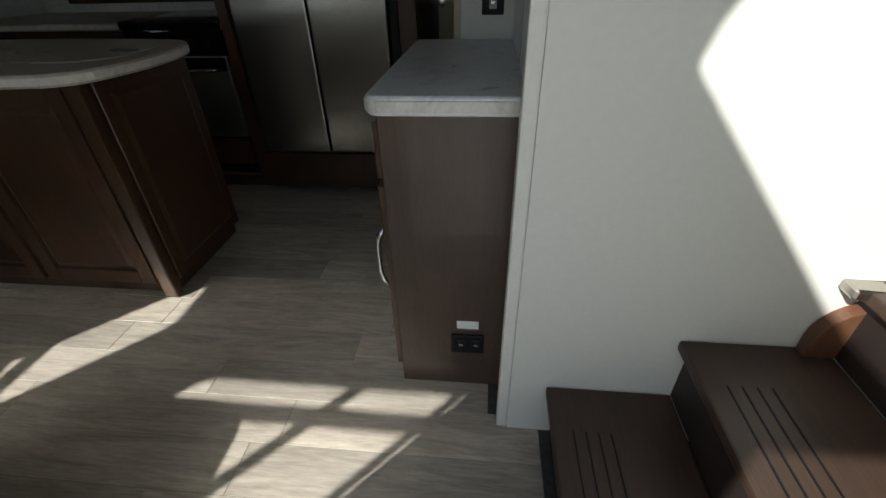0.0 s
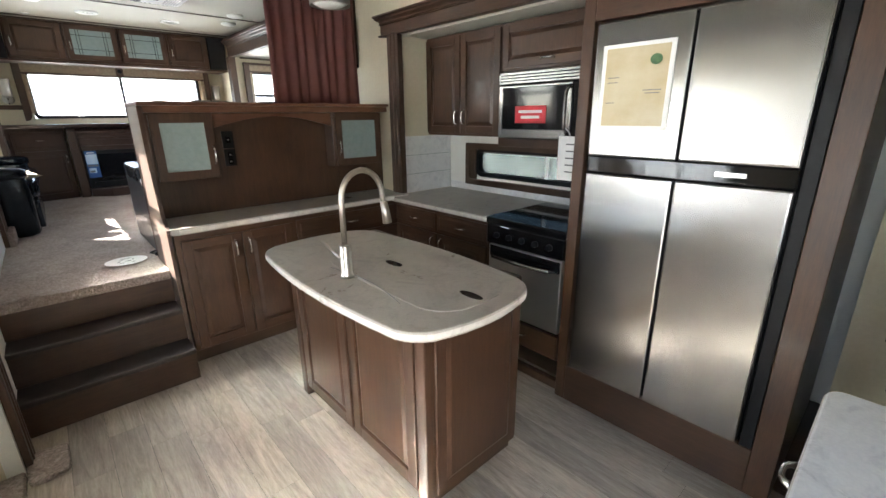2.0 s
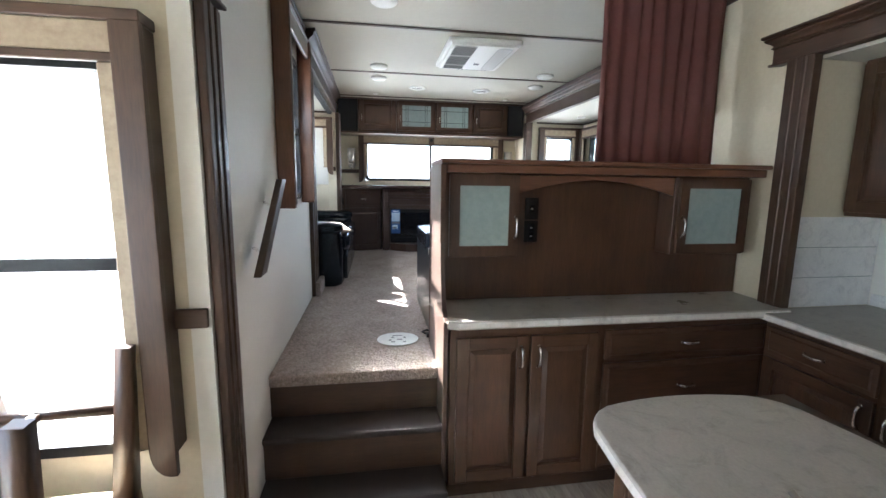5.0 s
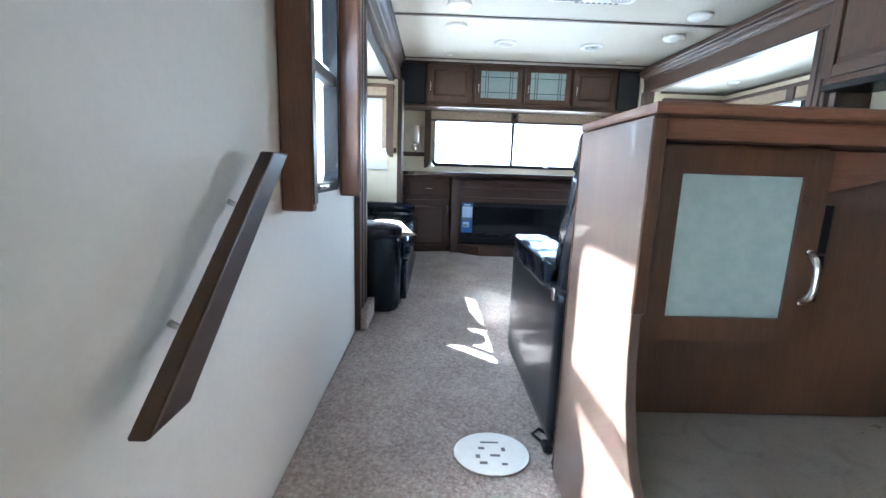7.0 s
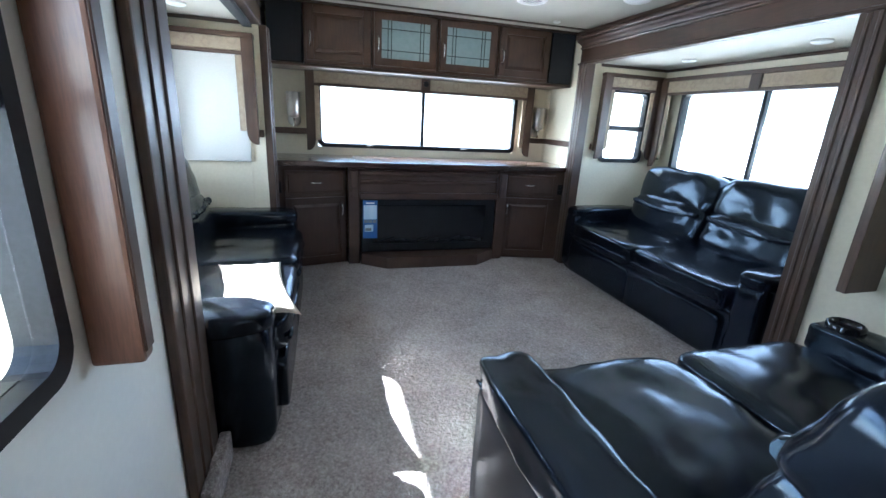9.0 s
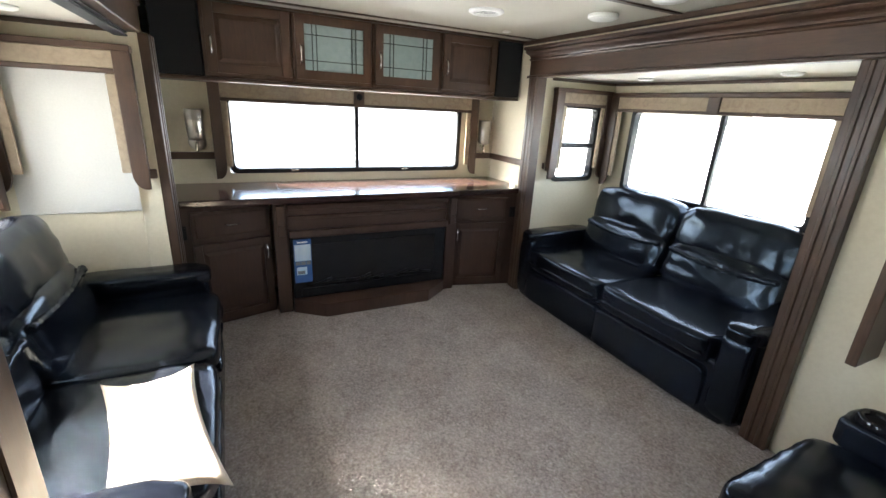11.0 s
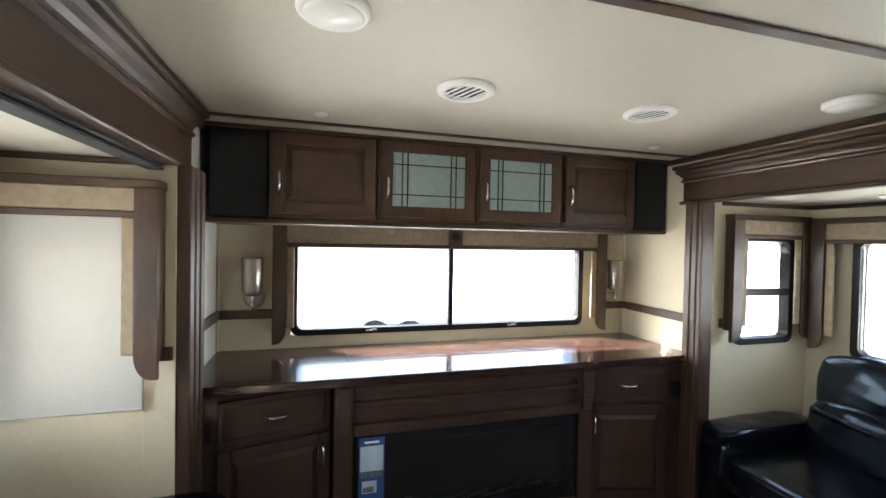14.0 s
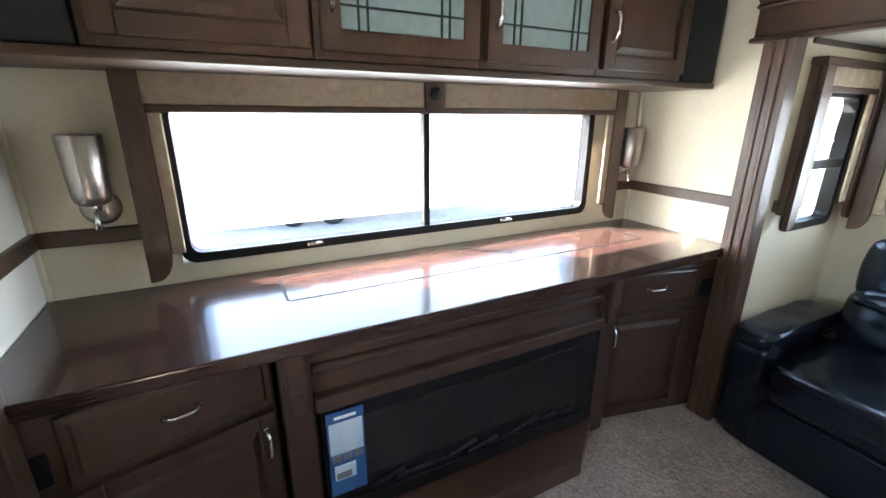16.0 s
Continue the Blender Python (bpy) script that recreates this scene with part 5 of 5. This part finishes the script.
hatch = part("lift_hatch", ring(0.50, 2.15, 0.0, 0.24, 0.009, -0.0018, 0.0, 0.02, 0.013), M["black"], ctp, "thin dark joint of the lift-up hatch")
hatch.matrix_local = pose(-2.645, 0, 0.0427, 90, 0, 90)


def console_side(m, w, label, pull_x, vent_x):
    c = thing("console_cabinet", m, label, "cabinet", "console cabinets")
    carcass(c, w, 0.30, 0.0, 0.832, "espresso")
    x0, x1 = (0.115, w - 0.01) if vent_x < w / 2 else (0.01, w - 0.115)
    door(c, x0, x1, 0.03, 0.575, 0.0, ("v", pull_x, 0.47), material="espresso", fw=0.05)
    drawer(c, x0, x1, 0.60, 0.79, 0.0, "espresso")
    v = part("vent", boxes(((vent_x - 0.035, -0.008, 0.62), (vent_x + 0.035, 0.0, 0.71)), b=0.003), M["black"], c, "small black vent")
    for k in range(4):
        part("slat", boxes(((vent_x - 0.03, -0.011, 0.63 + 0.02 * k), (vent_x + 0.03, -0.008, 0.638 + 0.02 * k)), b=0), M["black"], v)


console_side(pose(-2.165, -0.155, DECK, 0, 0, 104.5), 0.60, "dark wood console cabinet with a drawer and door", 0.555, 0.055)
console_side(pose(-2.305, 1.83, DECK, 0, 0, 76.7), 0.59, "dark wood console cabinet with a drawer and door", 0.045, 0.535)

fire = thing("fireplace_surround", pose(-2.245, 0.44, DECK, 0, 0, EAST), "dark wood mantel round an electric fireplace", "fireplace")
part("back_board", boxes(((0.0, 0.06, 0.0), (1.40, 0.10, 0.83)), b=0.003), M["espresso"], fire)
for x in (0.0, 1.31):
    part("pilaster", boxes(((x, 0.0, 0.0), (x + 0.09, 0.06, 0.83)), b=0.006, seg=2), M["espresso"], fire)
    part("corbel", boxes(((x + 0.015, -0.03, 0.66), (x + 0.075, 0.0, 0.80)), ((x + 0.02, -0.018, 0.58), (x + 0.07, 0.0, 0.66)), b=0.012, seg=3), M["espresso"], fire)
part("mantel_frieze", boxes(((0.09, 0.02, 0.60), (1.31, 0.06, 0.82)), b=0.003), M["espresso"], fire)
for z0, z1, d in ((0.56, 0.615, -0.02), (0.69, 0.72, 0.0), (0.76, 0.80, -0.01)):
    part("moulding", boxes(((0.09, d, z0), (1.31, 0.03, z1)), b=0.012, seg=3), M["espresso"], fire)
part("hearth", outline([(0.10, 0.06), (0.10, -0.02), (0.30, -0.17), (1.10, -0.17), (1.30, -0.02), (1.30, 0.06)], 0.0, 0.10, 0.008, 2), M["espresso"], fire)
ins = thing("electric_fireplace", pose(-2.252, 0.545, DECK + 0.102, 0, 0, EAST), "black electric fireplace insert with a dark glass front", "fireplace")
part("case", boxes(((0.0, -0.015, 0.0), (1.19, 0.05, 0.47)), b=0.005), M["black"], ins)
part("glass_front", boxes(((0.09, -0.02, 0.09), (1.10, -0.013, 0.41)), b=0.003), M["gloss_black"], ins)
part("lower_grille", boxes(((0.05, -0.028, 0.015), (1.14, -0.014, 0.075)), b=0.006, seg=2), M["black"], ins)
for k in range(9):
    x = 0.2 + 0.1 * k
    part("ember_log", tube([(x - 0.06, -0.024, 0.10 + 0.012 * math.sin(k)), (x + 0.07, -0.024, 0.115 + 0.02 * math.cos(k * 2.0))], [0.008, 0.012], 7), M["black"], ins)
bro = thing("brochure_card", pose(-2.226, 0.555, 0.86, 0, 0, EAST), "blue and white product card on the fireplace glass", "card")
part("card", boxes(((0.0, -0.004, 0.0), (0.12, -0.002, 0.325)), b=0), M["blue"], bro)
part("pale_field", boxes(((0.006, -0.0055, 0.165), (0.114, -0.004, 0.285)), b=0), M["pale_blue"], bro)
part("title_bar", boxes(((0.025, -0.0055, 0.298), (0.095, -0.004, 0.308)), b=0), M["paper"], bro)
for k in range(3):
    part("picture", boxes(((0.01 + 0.036 * k, -0.0055, 0.135), (0.04 + 0.036 * k, -0.004, 0.16)), b=0), M["box_print"], bro)
part("picture", boxes(((0.015, -0.0055, 0.06), (0.085, -0.004, 0.118)), b=0), M["pale_blue"], bro)
part("picture", boxes(((0.02, -0.007, 0.065), (0.07, -0.0055, 0.09)), b=0), M["box_print"], bro)

# overhead cabinets
for k, (a, c, kind) in enumerate(((0.128, 0.637, "v"), (0.637, 1.165, "g"), (1.165, 1.683, "g"), (1.683, 2.182, "v"))):
    oc = thing("overhead_cabinet", pose(-2.37, a + 0.001, 2.215, 0, 0, EAST), "brown overhead cabinet with a raised-panel door" if kind == "v" else "brown overhead cabinet with a leaded glass door", "cabinet", "overhead cabinets")
    carcass(oc, c - a - 0.002, 0.37, 0.0, 0.41)
    w = c - a
    door(oc, 0.02, w - 0.012, 0.025, 0.408, 0.0, ("v", 0.05, 0.175), pane="frost" if kind == "g" else None, bars=kind == "g", fw=0.055)
setting("trim_overhead", boxes(((-2.745, Y0 + 0.02, 2.19), (-2.355, Y1 - 0.02, 2.213)), ((-2.745, Y0 + 0.02, 2.626), (-2.33, Y1 - 0.02, 2.639)), b=0.006, seg=2), M["trim_y"], "dark wood strips above and below the overhead cabinets", "trim")
for a, c in ((-0.125, 0.123), (2.187, 2.415)):
    sp = thing("loudspeaker", pose(-2.365, a, 2.215, 0, 0, EAST), "black cloth-covered corner loudspeaker", "loudspeaker", "loudspeakers")
    part("cabinet", boxes(((0.0, 0.02, 0.0), (c - a, 0.36, 0.41)), b=0.004), M["black"], sp)
    part("grille", boxes(((0.0, 0.0, 0.0), (c - a, 0.02, 0.41)), b=0.008, seg=2), M["cloth_black"], sp)

# wall sconces
def sconce(m, label):
    s = thing("wall_sconce", m, label, "lamp", "wall sconces")
    bm = lathe([(0.055, 0), (0.055, 0.008), (0.04, 0.016), (0.012, 0.02)], 28)
    bm.transform(pose(0.0, 0.0, 0.0, 90))
    part("back_plate", bm, M["nickel"], s)
    part("arm", tube([(0, -0.015, 0.0), (0, -0.05, -0.01), (0, -0.075, 0.0), (0, -0.08, 0.03)], 0.008, 10), M["chrome"], s)
    part("switch_knob", tube([(0, -0.08, -0.005), (0, -0.083, -0.03), (0, -0.088, -0.055)], [0.006, 0.007, 0.010], 10), M["chrome"], s)
    bm = lathe([(0.012, 0.018), (0.03, 0.02), (0.045, 0.03), (0.05, 0.05), (0.056, 0.22), (0.052, 0.225)], 28)
    bm.transform(pose(0, -0.08, 0))
    for v in bm.verts:
        v.co += 0.0018 * noise.noise(v.co * 90) * Vector((1, 1, 0))
    part("shade", bm, M["nickel"], s, "hammered metal shade")


sconce(pose(XF, 0.02, 1.79, 0, 0, EAST), "hammered nickel wall sconce beside the front window")
sconce(pose(XF, 2.30, 1.79, 0, 0, EAST), "hammered nickel wall sconce beside the front window")

# ---- sofas ----
def sofa(m, w, label, base_h=0.34):
    """A two-seat leather sofa; its front at y = 0, depth towards +y."""
    s = thing("sofa", m, label, "sofa", "lounge sofas")
    part("base", soft((0.02, 0.03, 0.0), (w - 0.02, 0.80, base_h), 22, 0.004, 12, 1.0), M["leather"], s)
    aw = 0.17
    for k in range(2):
        a = aw + (w - 2 * aw) * k / 2
        c = aw + (w - 2 * aw) * (k + 1) / 2
        cush = part("seat_cushion", soft((a + 0.004, -0.02, base_h - 0.05), (c - 0.004, 0.62, base_h + 0.11), 9, 0.006, 14, 3.0 + k, 0.0), M["leather"], s)
        pts = [(a + 0.03 + (c - a - 0.06) * j / 14, -0.016 - 0.003 * math.sin(j * 1.7), base_h + 0.012) for j in range(15)]
        part("piping", tube(pts, [0.0085 + 0.0015 * (j % 2) for j in range(15)], 6), M["leather"], cush)
        front = part("front_panel", soft((a + 0.004, -0.005, 0.03), (c - 0.004, 0.06, base_h - 0.06), 12, 0.004, 10, 5.0 + k), M["leather"], s)
        bm = soft((a + 0.004, -0.11, 0.0), (c - 0.004, 0.11, 0.31), 5, 0.010, 14, 7.0 + k)
        bm.transform(pose(0, 0.60, base_h + 0.06, -14))
        part("lower_back_cushion", bm, M["leather"], s)
        bm = soft((a + 0.002, -0.10, 0.0), (c - 0.002, 0.11, 0.34), 4.5, 0.010, 14, 9.0 + k)
        bm.transform(pose(0, 0.665, base_h + 0.27, -12))
        up = part("upper_back_cushion", bm, M["leather"], s)
        pts = [(a + 0.04 + (c - a - 0.08) * j / 30, 0.553 + 0.004 * math.sin(j * 2.3), base_h + 0.315 - 0.03 * math.sin(math.pi * j / 30)) for j in range(31)]
        part("gathered_seam", tube(pts, [0.014 + 0.008 * (j % 2) for j in range(31)], 8), M["leather"], up)
    for x in (0.0, w - aw):
        part("arm", soft((x, 0.03, 0.0), (x + aw, 0.80, base_h + 0.18), 9, 0.006, 12, 11.0 + x), M["leather"], s)
        part("arm_pad", soft((x - 0.012, 0.02, base_h + 0.12), (x + aw + 0.012, 0.72, base_h + 0.225), 4, 0.008, 12, 13.0 + x), M["leather"], s)
    return s


sofa(pose(-2.02, 2.30, DECK, 0, 0, SOUTH), 1.86, "dark brown leather two-seat sofa in the slide-out")
sofa(pose(-0.14, 0.08, DECK, 0, 0, NORTH), 1.80, "dark brown leather two-seat sofa with a cream pillow")
bm = bmesh.new()
NP = 18
for side in (1, -1):
    grid = []
    for i in range(NP + 1):
        u = 2 * i / NP - 1
        line = []
        for j in range(NP + 1):
            v = 2 * j / NP - 1
            lift = ((1 - abs(u) ** 2.6) * (1 - abs(v) ** 2.6)) ** 0.6
            crease = 0.012 * noise.noise(Vector((u * 3, v * 3, side))) * lift
            line.append(bm.verts.new((0.29 * u * (1 - 0.19 * (1 - v * v)), 0.27 * v * (1 - 0.17 * (1 - u * u)), side * (0.075 * lift + crease))))
        grid.append(line)
    for i in range(NP):
        for j in range(NP):
            q = (grid[i][j], grid[i + 1][j], grid[i + 1][j + 1], grid[i][j + 1])
            bm.faces.new(q if side > 0 else q[::-1]).smooth = True
bmesh.ops.remove_doubles(bm, verts=bm.verts[:], dist=0.0005)
pil = thing("throw_pillow", pose(-0.60, -0.06, 1.108, -3, -1, 11) @ Matrix.Diagonal((1.22, 0.54, 0.62, 1)), "cream throw pillow lying in sunlight on the sofa", "pillow")
part("cover", bm, M["pillow"], pil)

# recliner pair with their back to the buffet, facing the front window
rec = thing("recliner_loveseat", pose(0.30, 2.09, DECK, 0, 0, WEST), "dark brown leather double recliner with cup holders", "recliner")
part("base", soft((0.02, 0.04, 0.0), (1.42, 0.84, 0.36), 20, 0.004, 12, 31.0), M["leather"], rec)
for k, (a, c) in enumerate(((0.165, 0.715), (0.725, 1.275))):
    part("seat_cushion", soft((a, -0.045, 0.32), (c, 0.68, 0.512), 9, 0.009, 18, 33.0 + k), M["leather"], rec)
    part("footrest", soft((a + 0.005, -0.005, 0.03), (c - 0.005, 0.08, 0.34), 10, 0.005, 10, 35.0 + k), M["leather"], rec)
    lo, hi = (0.02, 0.718) if k == 0 else (0.722, 1.42)
    bm = soft((lo + 0.010, -0.05, 0.0), (hi - 0.010, 0.045, 0.455), 9, 0.007, 22, 37.0 + k)
    bm.transform(pose(0, 0.64, 0.49, -21))
    part("lower_back", bm, M["leather"], rec)
    bm = soft((lo + 0.006, -0.06, 0.40), (hi - 0.006, 0.045, 0.575), 6, 0.014, 22, 39.0 + k)
    bm.transform(pose(0, 0.64, 0.49, -21))
    part("head_cushion", bm, M["leather"], rec)
    bm = soft((lo, 0.005, 0.0), (hi, 0.10, 0.90), 7, 0.003, 18, 41.0 + k)
    bm.transform(pose(0, 0.52, 0.10, -21))
    part("back_shell", bm, M["leather_side"], rec)
    pts = [(lo + 0.03 + (hi - lo - 0.06) * j / 30, 0.742 + 0.006 * math.sin(j * 2.1), 0.90 + 0.008 * math.sin(j * 1.3)) for j in range(31)]
    part("gathered_seam", tube(pts, [0.012 + 0.007 * (j % 2) for j in range(31)], 8), M["leather"], rec)
for x, out in ((0.0, 0.004), (1.28, 0.156)):
    part("arm", soft((x, 0.015, 0.0), (x + 0.16, 0.85, 0.52), 24, 0.0015, 12, 43.0 + x), M["leather_side"], rec)
    part("arm_pad", soft((x - 0.006, -0.008, 0.485), (x + 0.166, 0.675, 0.594), 8, 0.009, 20, 45.0 + x), M["leather"], rec)
    pts = [(x + out, 0.01 + 0.80 * t, 0.512 - 0.05 * max(0.0, t - 0.75) + 0.003 * math.sin(t * 40)) for t in [j / 24 for j in range(25)]]
    part("piping", tube(pts, 0.006, 6), M["leather"], rec)
cup = part("cup_holder", lathe([(0.036, -0.004), (0.038, 0.012), (0.05, 0.016), (0.056, 0.010), (0.056, -0.02)], 28, caps=False), M["gloss_black"], rec, "round black cup holder ring")
cup.location = (0.085, 0.07, 0.599)
cup2 = part("cup_well", lathe([(0.038, -0.012), (0.038, -0.001)], 24), M["black"], rec)
cup2.location = (0.085, 0.07, 0.599)
part("lever", boxes(((1.436, 0.75, 0.48), (1.446, 0.78, 0.525)), b=0.004), M["chrome"], rec, "small chrome recline lever")
cab = thing("power_cable", pose(1.08, 0.66, DECK), "black cable curled on the carpet", "cable")
part("cord", tube([(0.25, 0.0, 0.01), (0.15, -0.02, 0.006), (0.05, 0.03, 0.012), (-0.03, -0.02, 0.006), (0.0, -0.05, 0.006), (0.06, -0.02, 0.006)], 0.006, 6), M["black"], cab)
part("plug", boxes(((0.05, -0.035, 0.0), (0.10, -0.005, 0.024)), b=0.006), M["black"], cab)

# ---- stair wall: handrail, oval mat sticker ----
rail = thing("handrail", pose(1.385, Y0, 1.565), "dark wood handrail on metal brackets beside the steps", "handrail")
bm = outline([(-0.015, -0.02), (0.442, -0.39), (0.535, -0.39), (0.078, -0.02)], 0.0, 0.03, 0.005)
bm.transform(Matrix.Translation((0, 0.075, 0)) @ Matrix.Rotation(radians(90), 4, "X"))
bmesh.ops.recalc_face_normals(bm, faces=bm.faces)
part("bar", bm, M["trim_x"], rail)
for x in (0.14, 0.36):
    z = -0.02 - 0.81 * (x - 0.0375)
    part("bracket", tube([(x, 0.001, z - 0.02), (x, 0.03, z - 0.035), (x, 0.05, z - 0.01)], 0.006, 8), M["chrome"], rail, "small metal bracket")
mat_label = thing("oval_floor_sticker", pose(1.185, 0.455, DECK + 0.006), "white oval printed sticker on the carpet", "sticker")
part("sheet", outline([(0.105 * math.cos(k * math.pi / 20), 0.12 * math.sin(k * math.pi / 20)) for k in range(40)], 0.0, 0.002), M["paper"], mat_label)
for x, y, w, h in ((0.05, -0.03, 0.006, 0.012), (0.055, 0.035, 0.005, 0.009), (0.02, -0.045, 0.008, 0.007), (0.015, 0.01, 0.005, 0.016), (-0.02, -0.03, 0.006, 0.01), (-0.015, 0.04, 0.009, 0.006), (-0.05, 0.0, 0.004, 0.03)):
    part("printed_mark", boxes(((x - w, y - h, 0.0021), (x + w, y + h, 0.0028)), b=0), M["box_print"], mat_label)
block = thing("carpet_block", pose(0.0, Y0, DECK), "small carpet-covered block at the foot of the jamb", "block")
part("block", boxes(((-0.125, 0.031, 0.0), (0.15, 0.07, 0.115)), b=0.01, seg=2), M["carpet"], block)
# Fringe of the slide-out's carpet, level with the floor.
fringe = thing("carpet_fringe", pose(2.3, -0.10, 0.031), "shaggy beige carpet fringe at the slide-out floor edge", "mat")
part("fringe_surface", soft((-0.20, -0.06, -0.030), (0.03, 0.085, 0.002), 8, 0.010, 16, 51.0), M["carpet"], fringe)

# ---- ceiling fittings ----
def ceiling_light(x, y, z, r=0.082):
    c = thing("ceiling_light", pose(x, y, z), "round flush white ceiling light, switched off", "lamp", "flush ceiling lights")
    part("rim", lathe([(r, 0.0), (r, -0.18 * r), (r * 0.9, -0.27 * r)], 28), M["white_plastic"], c)
    part("lens", lathe([(r * 0.91, -0.2 * r), (r * 0.75, -0.33 * r), (0.002, -0.38 * r)], 28), M["bulb"], c)


for x, y in ((-0.745, 0.385), (-1.2, 0.39), (-1.26, 2.15), (0.75, 0.40), (0.75, 2.1), (2.6, 0.4), (-0.78, 2.07)):
    ceiling_light(x, y, CEIL)
for x, y in ((-2.05, 0.36), (-2.07, 2.05)):
    ceiling_light(x, y, CEIL, 0.03)
for x, y in ((-1.5, 2.85), (-0.6, 2.85)):
    ceiling_light(x, y, 2.37, 0.05)
ceiling_light(-1.6, -0.5, 2.39, 0.05)


def vent(x, y):
    v = thing("ceiling_vent", pose(x, y, CEIL), "round white slatted ceiling vent", "vent", "ceiling vents")
    part("rim", lathe([(0.10, 0.0), (0.10, -0.008), (0.085, -0.016), (0.072, -0.016), (0.07, -0.004)], 32, caps=False), M["white_plastic"], v)
    part("backing", lathe([(0.07, -0.001), (0.07, -0.003)], 28), M["black"], v)
    for k in range(5):
        yy = -0.048 + 0.024 * k
        h = math.sqrt(0.07 ** 2 - yy ** 2)
        bm = boxes(((-h, -0.005, -0.003), (h, 0.005, 0.0)), b=0)
        bm.transform(pose(0, yy, -0.010, 12, 0, 0))
        bm.transform(Matrix.Rotation(radians(20), 4, "Z"))
        part("slat", bm, M["white_plastic"], v)


vent(-1.597, 0.838)
vent(-1.60, 1.60)
vent(1.85, 1.46)
ac = thing("air_conditioner", pose(-0.155, 1.19, CEIL - 0.055), "white ceiling air conditioner with slatted grilles", "air conditioner")
part("shroud", boxes(((-0.375, -0.29, 0.014), (0.375, 0.29, 0.055)), ((-0.35, -0.265, 0.0), (0.35, 0.265, 0.03)), b=0.022, seg=3), M["white_plastic"], ac)
for a, c in ((-0.325, -0.205), (-0.185, 0.065), (0.085, 0.325)):
    g = part("filter_grille", boxes(((a, -0.235, -0.003), (c, -0.055, 0.002)), b=0.002), M["grille_grey"], ac, "grey mesh intake grille")
    for k in range(int((c - a) / 0.0115) - 1):
        x = a + 0.008 + 0.0115 * k
        part("slot", boxes(((x, -0.23, -0.0042), (x + 0.0045, -0.06, -0.0025)), b=0), M["box_print"], g)
louvre = part("louvre_band", outline(round_rect(-0.325, 0.325, 0.115, 0.235, 0.05), -0.0025, 0.002, 0.001), M["grille_grey"], ac, "pale grey outlet louvres")
for k in range(5):
    part("louvre", boxes(((-0.29, 0.128 + 0.021 * k, -0.0045), (0.29, 0.134 + 0.021 * k, -0.002)), b=0), M["white_plastic"], louvre)
part("control_window", boxes(((-0.175, 0.02, -0.003), (-0.125, 0.065, 0.001)), b=0.001), M["box_print"], ac)
for k in range(8):
    part("outlet_slot", boxes(((-0.349, -0.09 + 0.036 * k, -0.0012), (-0.334, -0.072 + 0.036 * k, 0.0015)), b=0), M["grate"], ac)

# ---- neighbouring caravans on the lot ----
def caravan(m, w, h, label):
    c = thing("caravan", m, label, "caravan", "parked caravans")
    part("body", boxes(((0, 0, 0.5), (w, 2.4, h)), b=0.15, seg=3), M["outer"], c)
    # Stripe and windows are paled to put the outdoor glare into their colour.
    part("stripe", boxes(((0.2, -0.01, 1.3), (w - 0.2, 0.01, 1.5)), b=0), M["marble"], c)
    for k in range(int(w // 2.2)):
        part("window", boxes(((0.8 + 2.2 * k, -0.012, 1.9), (1.7 + 2.2 * k, 0.01, 2.5)), b=0.005), M["gravel"], c)
    for x in (w * 0.45, w * 0.57):
        bm = lathe([(0.36, 0), (0.38, 0.04), (0.38, 0.2), (0.3, 0.22)], 24)
        bm.transform(pose(x, 0.22, 0.38, 90))
        part("wheel", bm, M["rubber"], c)


caravan(pose(-14.0, -2.0, -1.0, 0, 0, 80), 9.0, 3.6, "white caravan parked on the lot in front")
caravan(pose(-6.0, 12.0, -1.0, 0, 0, 5), 10.0, 3.6, "white caravan parked on the lot beside")

# ---- plank floor, board by board ----
random.seed(4)
floor_ob = setting("floor", boxes(((1.6, Y0, -0.0055), (5.1, 2.16, -0.003)), ((5.1, Y0, -0.0055), (6.54, 0.549, -0.003)), b=0), M["grate"], "grey-brown vinyl plank floor of the kitchen", "floor")
PW, PL = 0.152, 0.92
shared = {}


def board(w, d):
    key = (round(w, 3), round(d, 3))
    if key not in shared:
        bm = boxes(((0, 0, -0.0028), (w, d, 0.0)), b=0.0009)
        me = bpy.data.meshes.new("plank")
        bm.to_mesh(me)
        bm.free()
        me.materials.append(M["plank"])
        shared[key] = me
    return shared[key]


y = Y0 + 0.002
while y < 2.155:
    d = min(PW, 2.158 - y)
    x = 1.62 - PL * random.random()
    while x < 5.08:
        a, c = max(x, 1.62), min(x + PL, 5.08 if y < 0.5 else 4.98)
        if c - a > 0.05:
            p = new("plank", board(c - a - 0.0012, d - 0.0012))
            p.parent = floor_ob
            p.location = (a, y, 0.0)
        x += PL
    y += PW
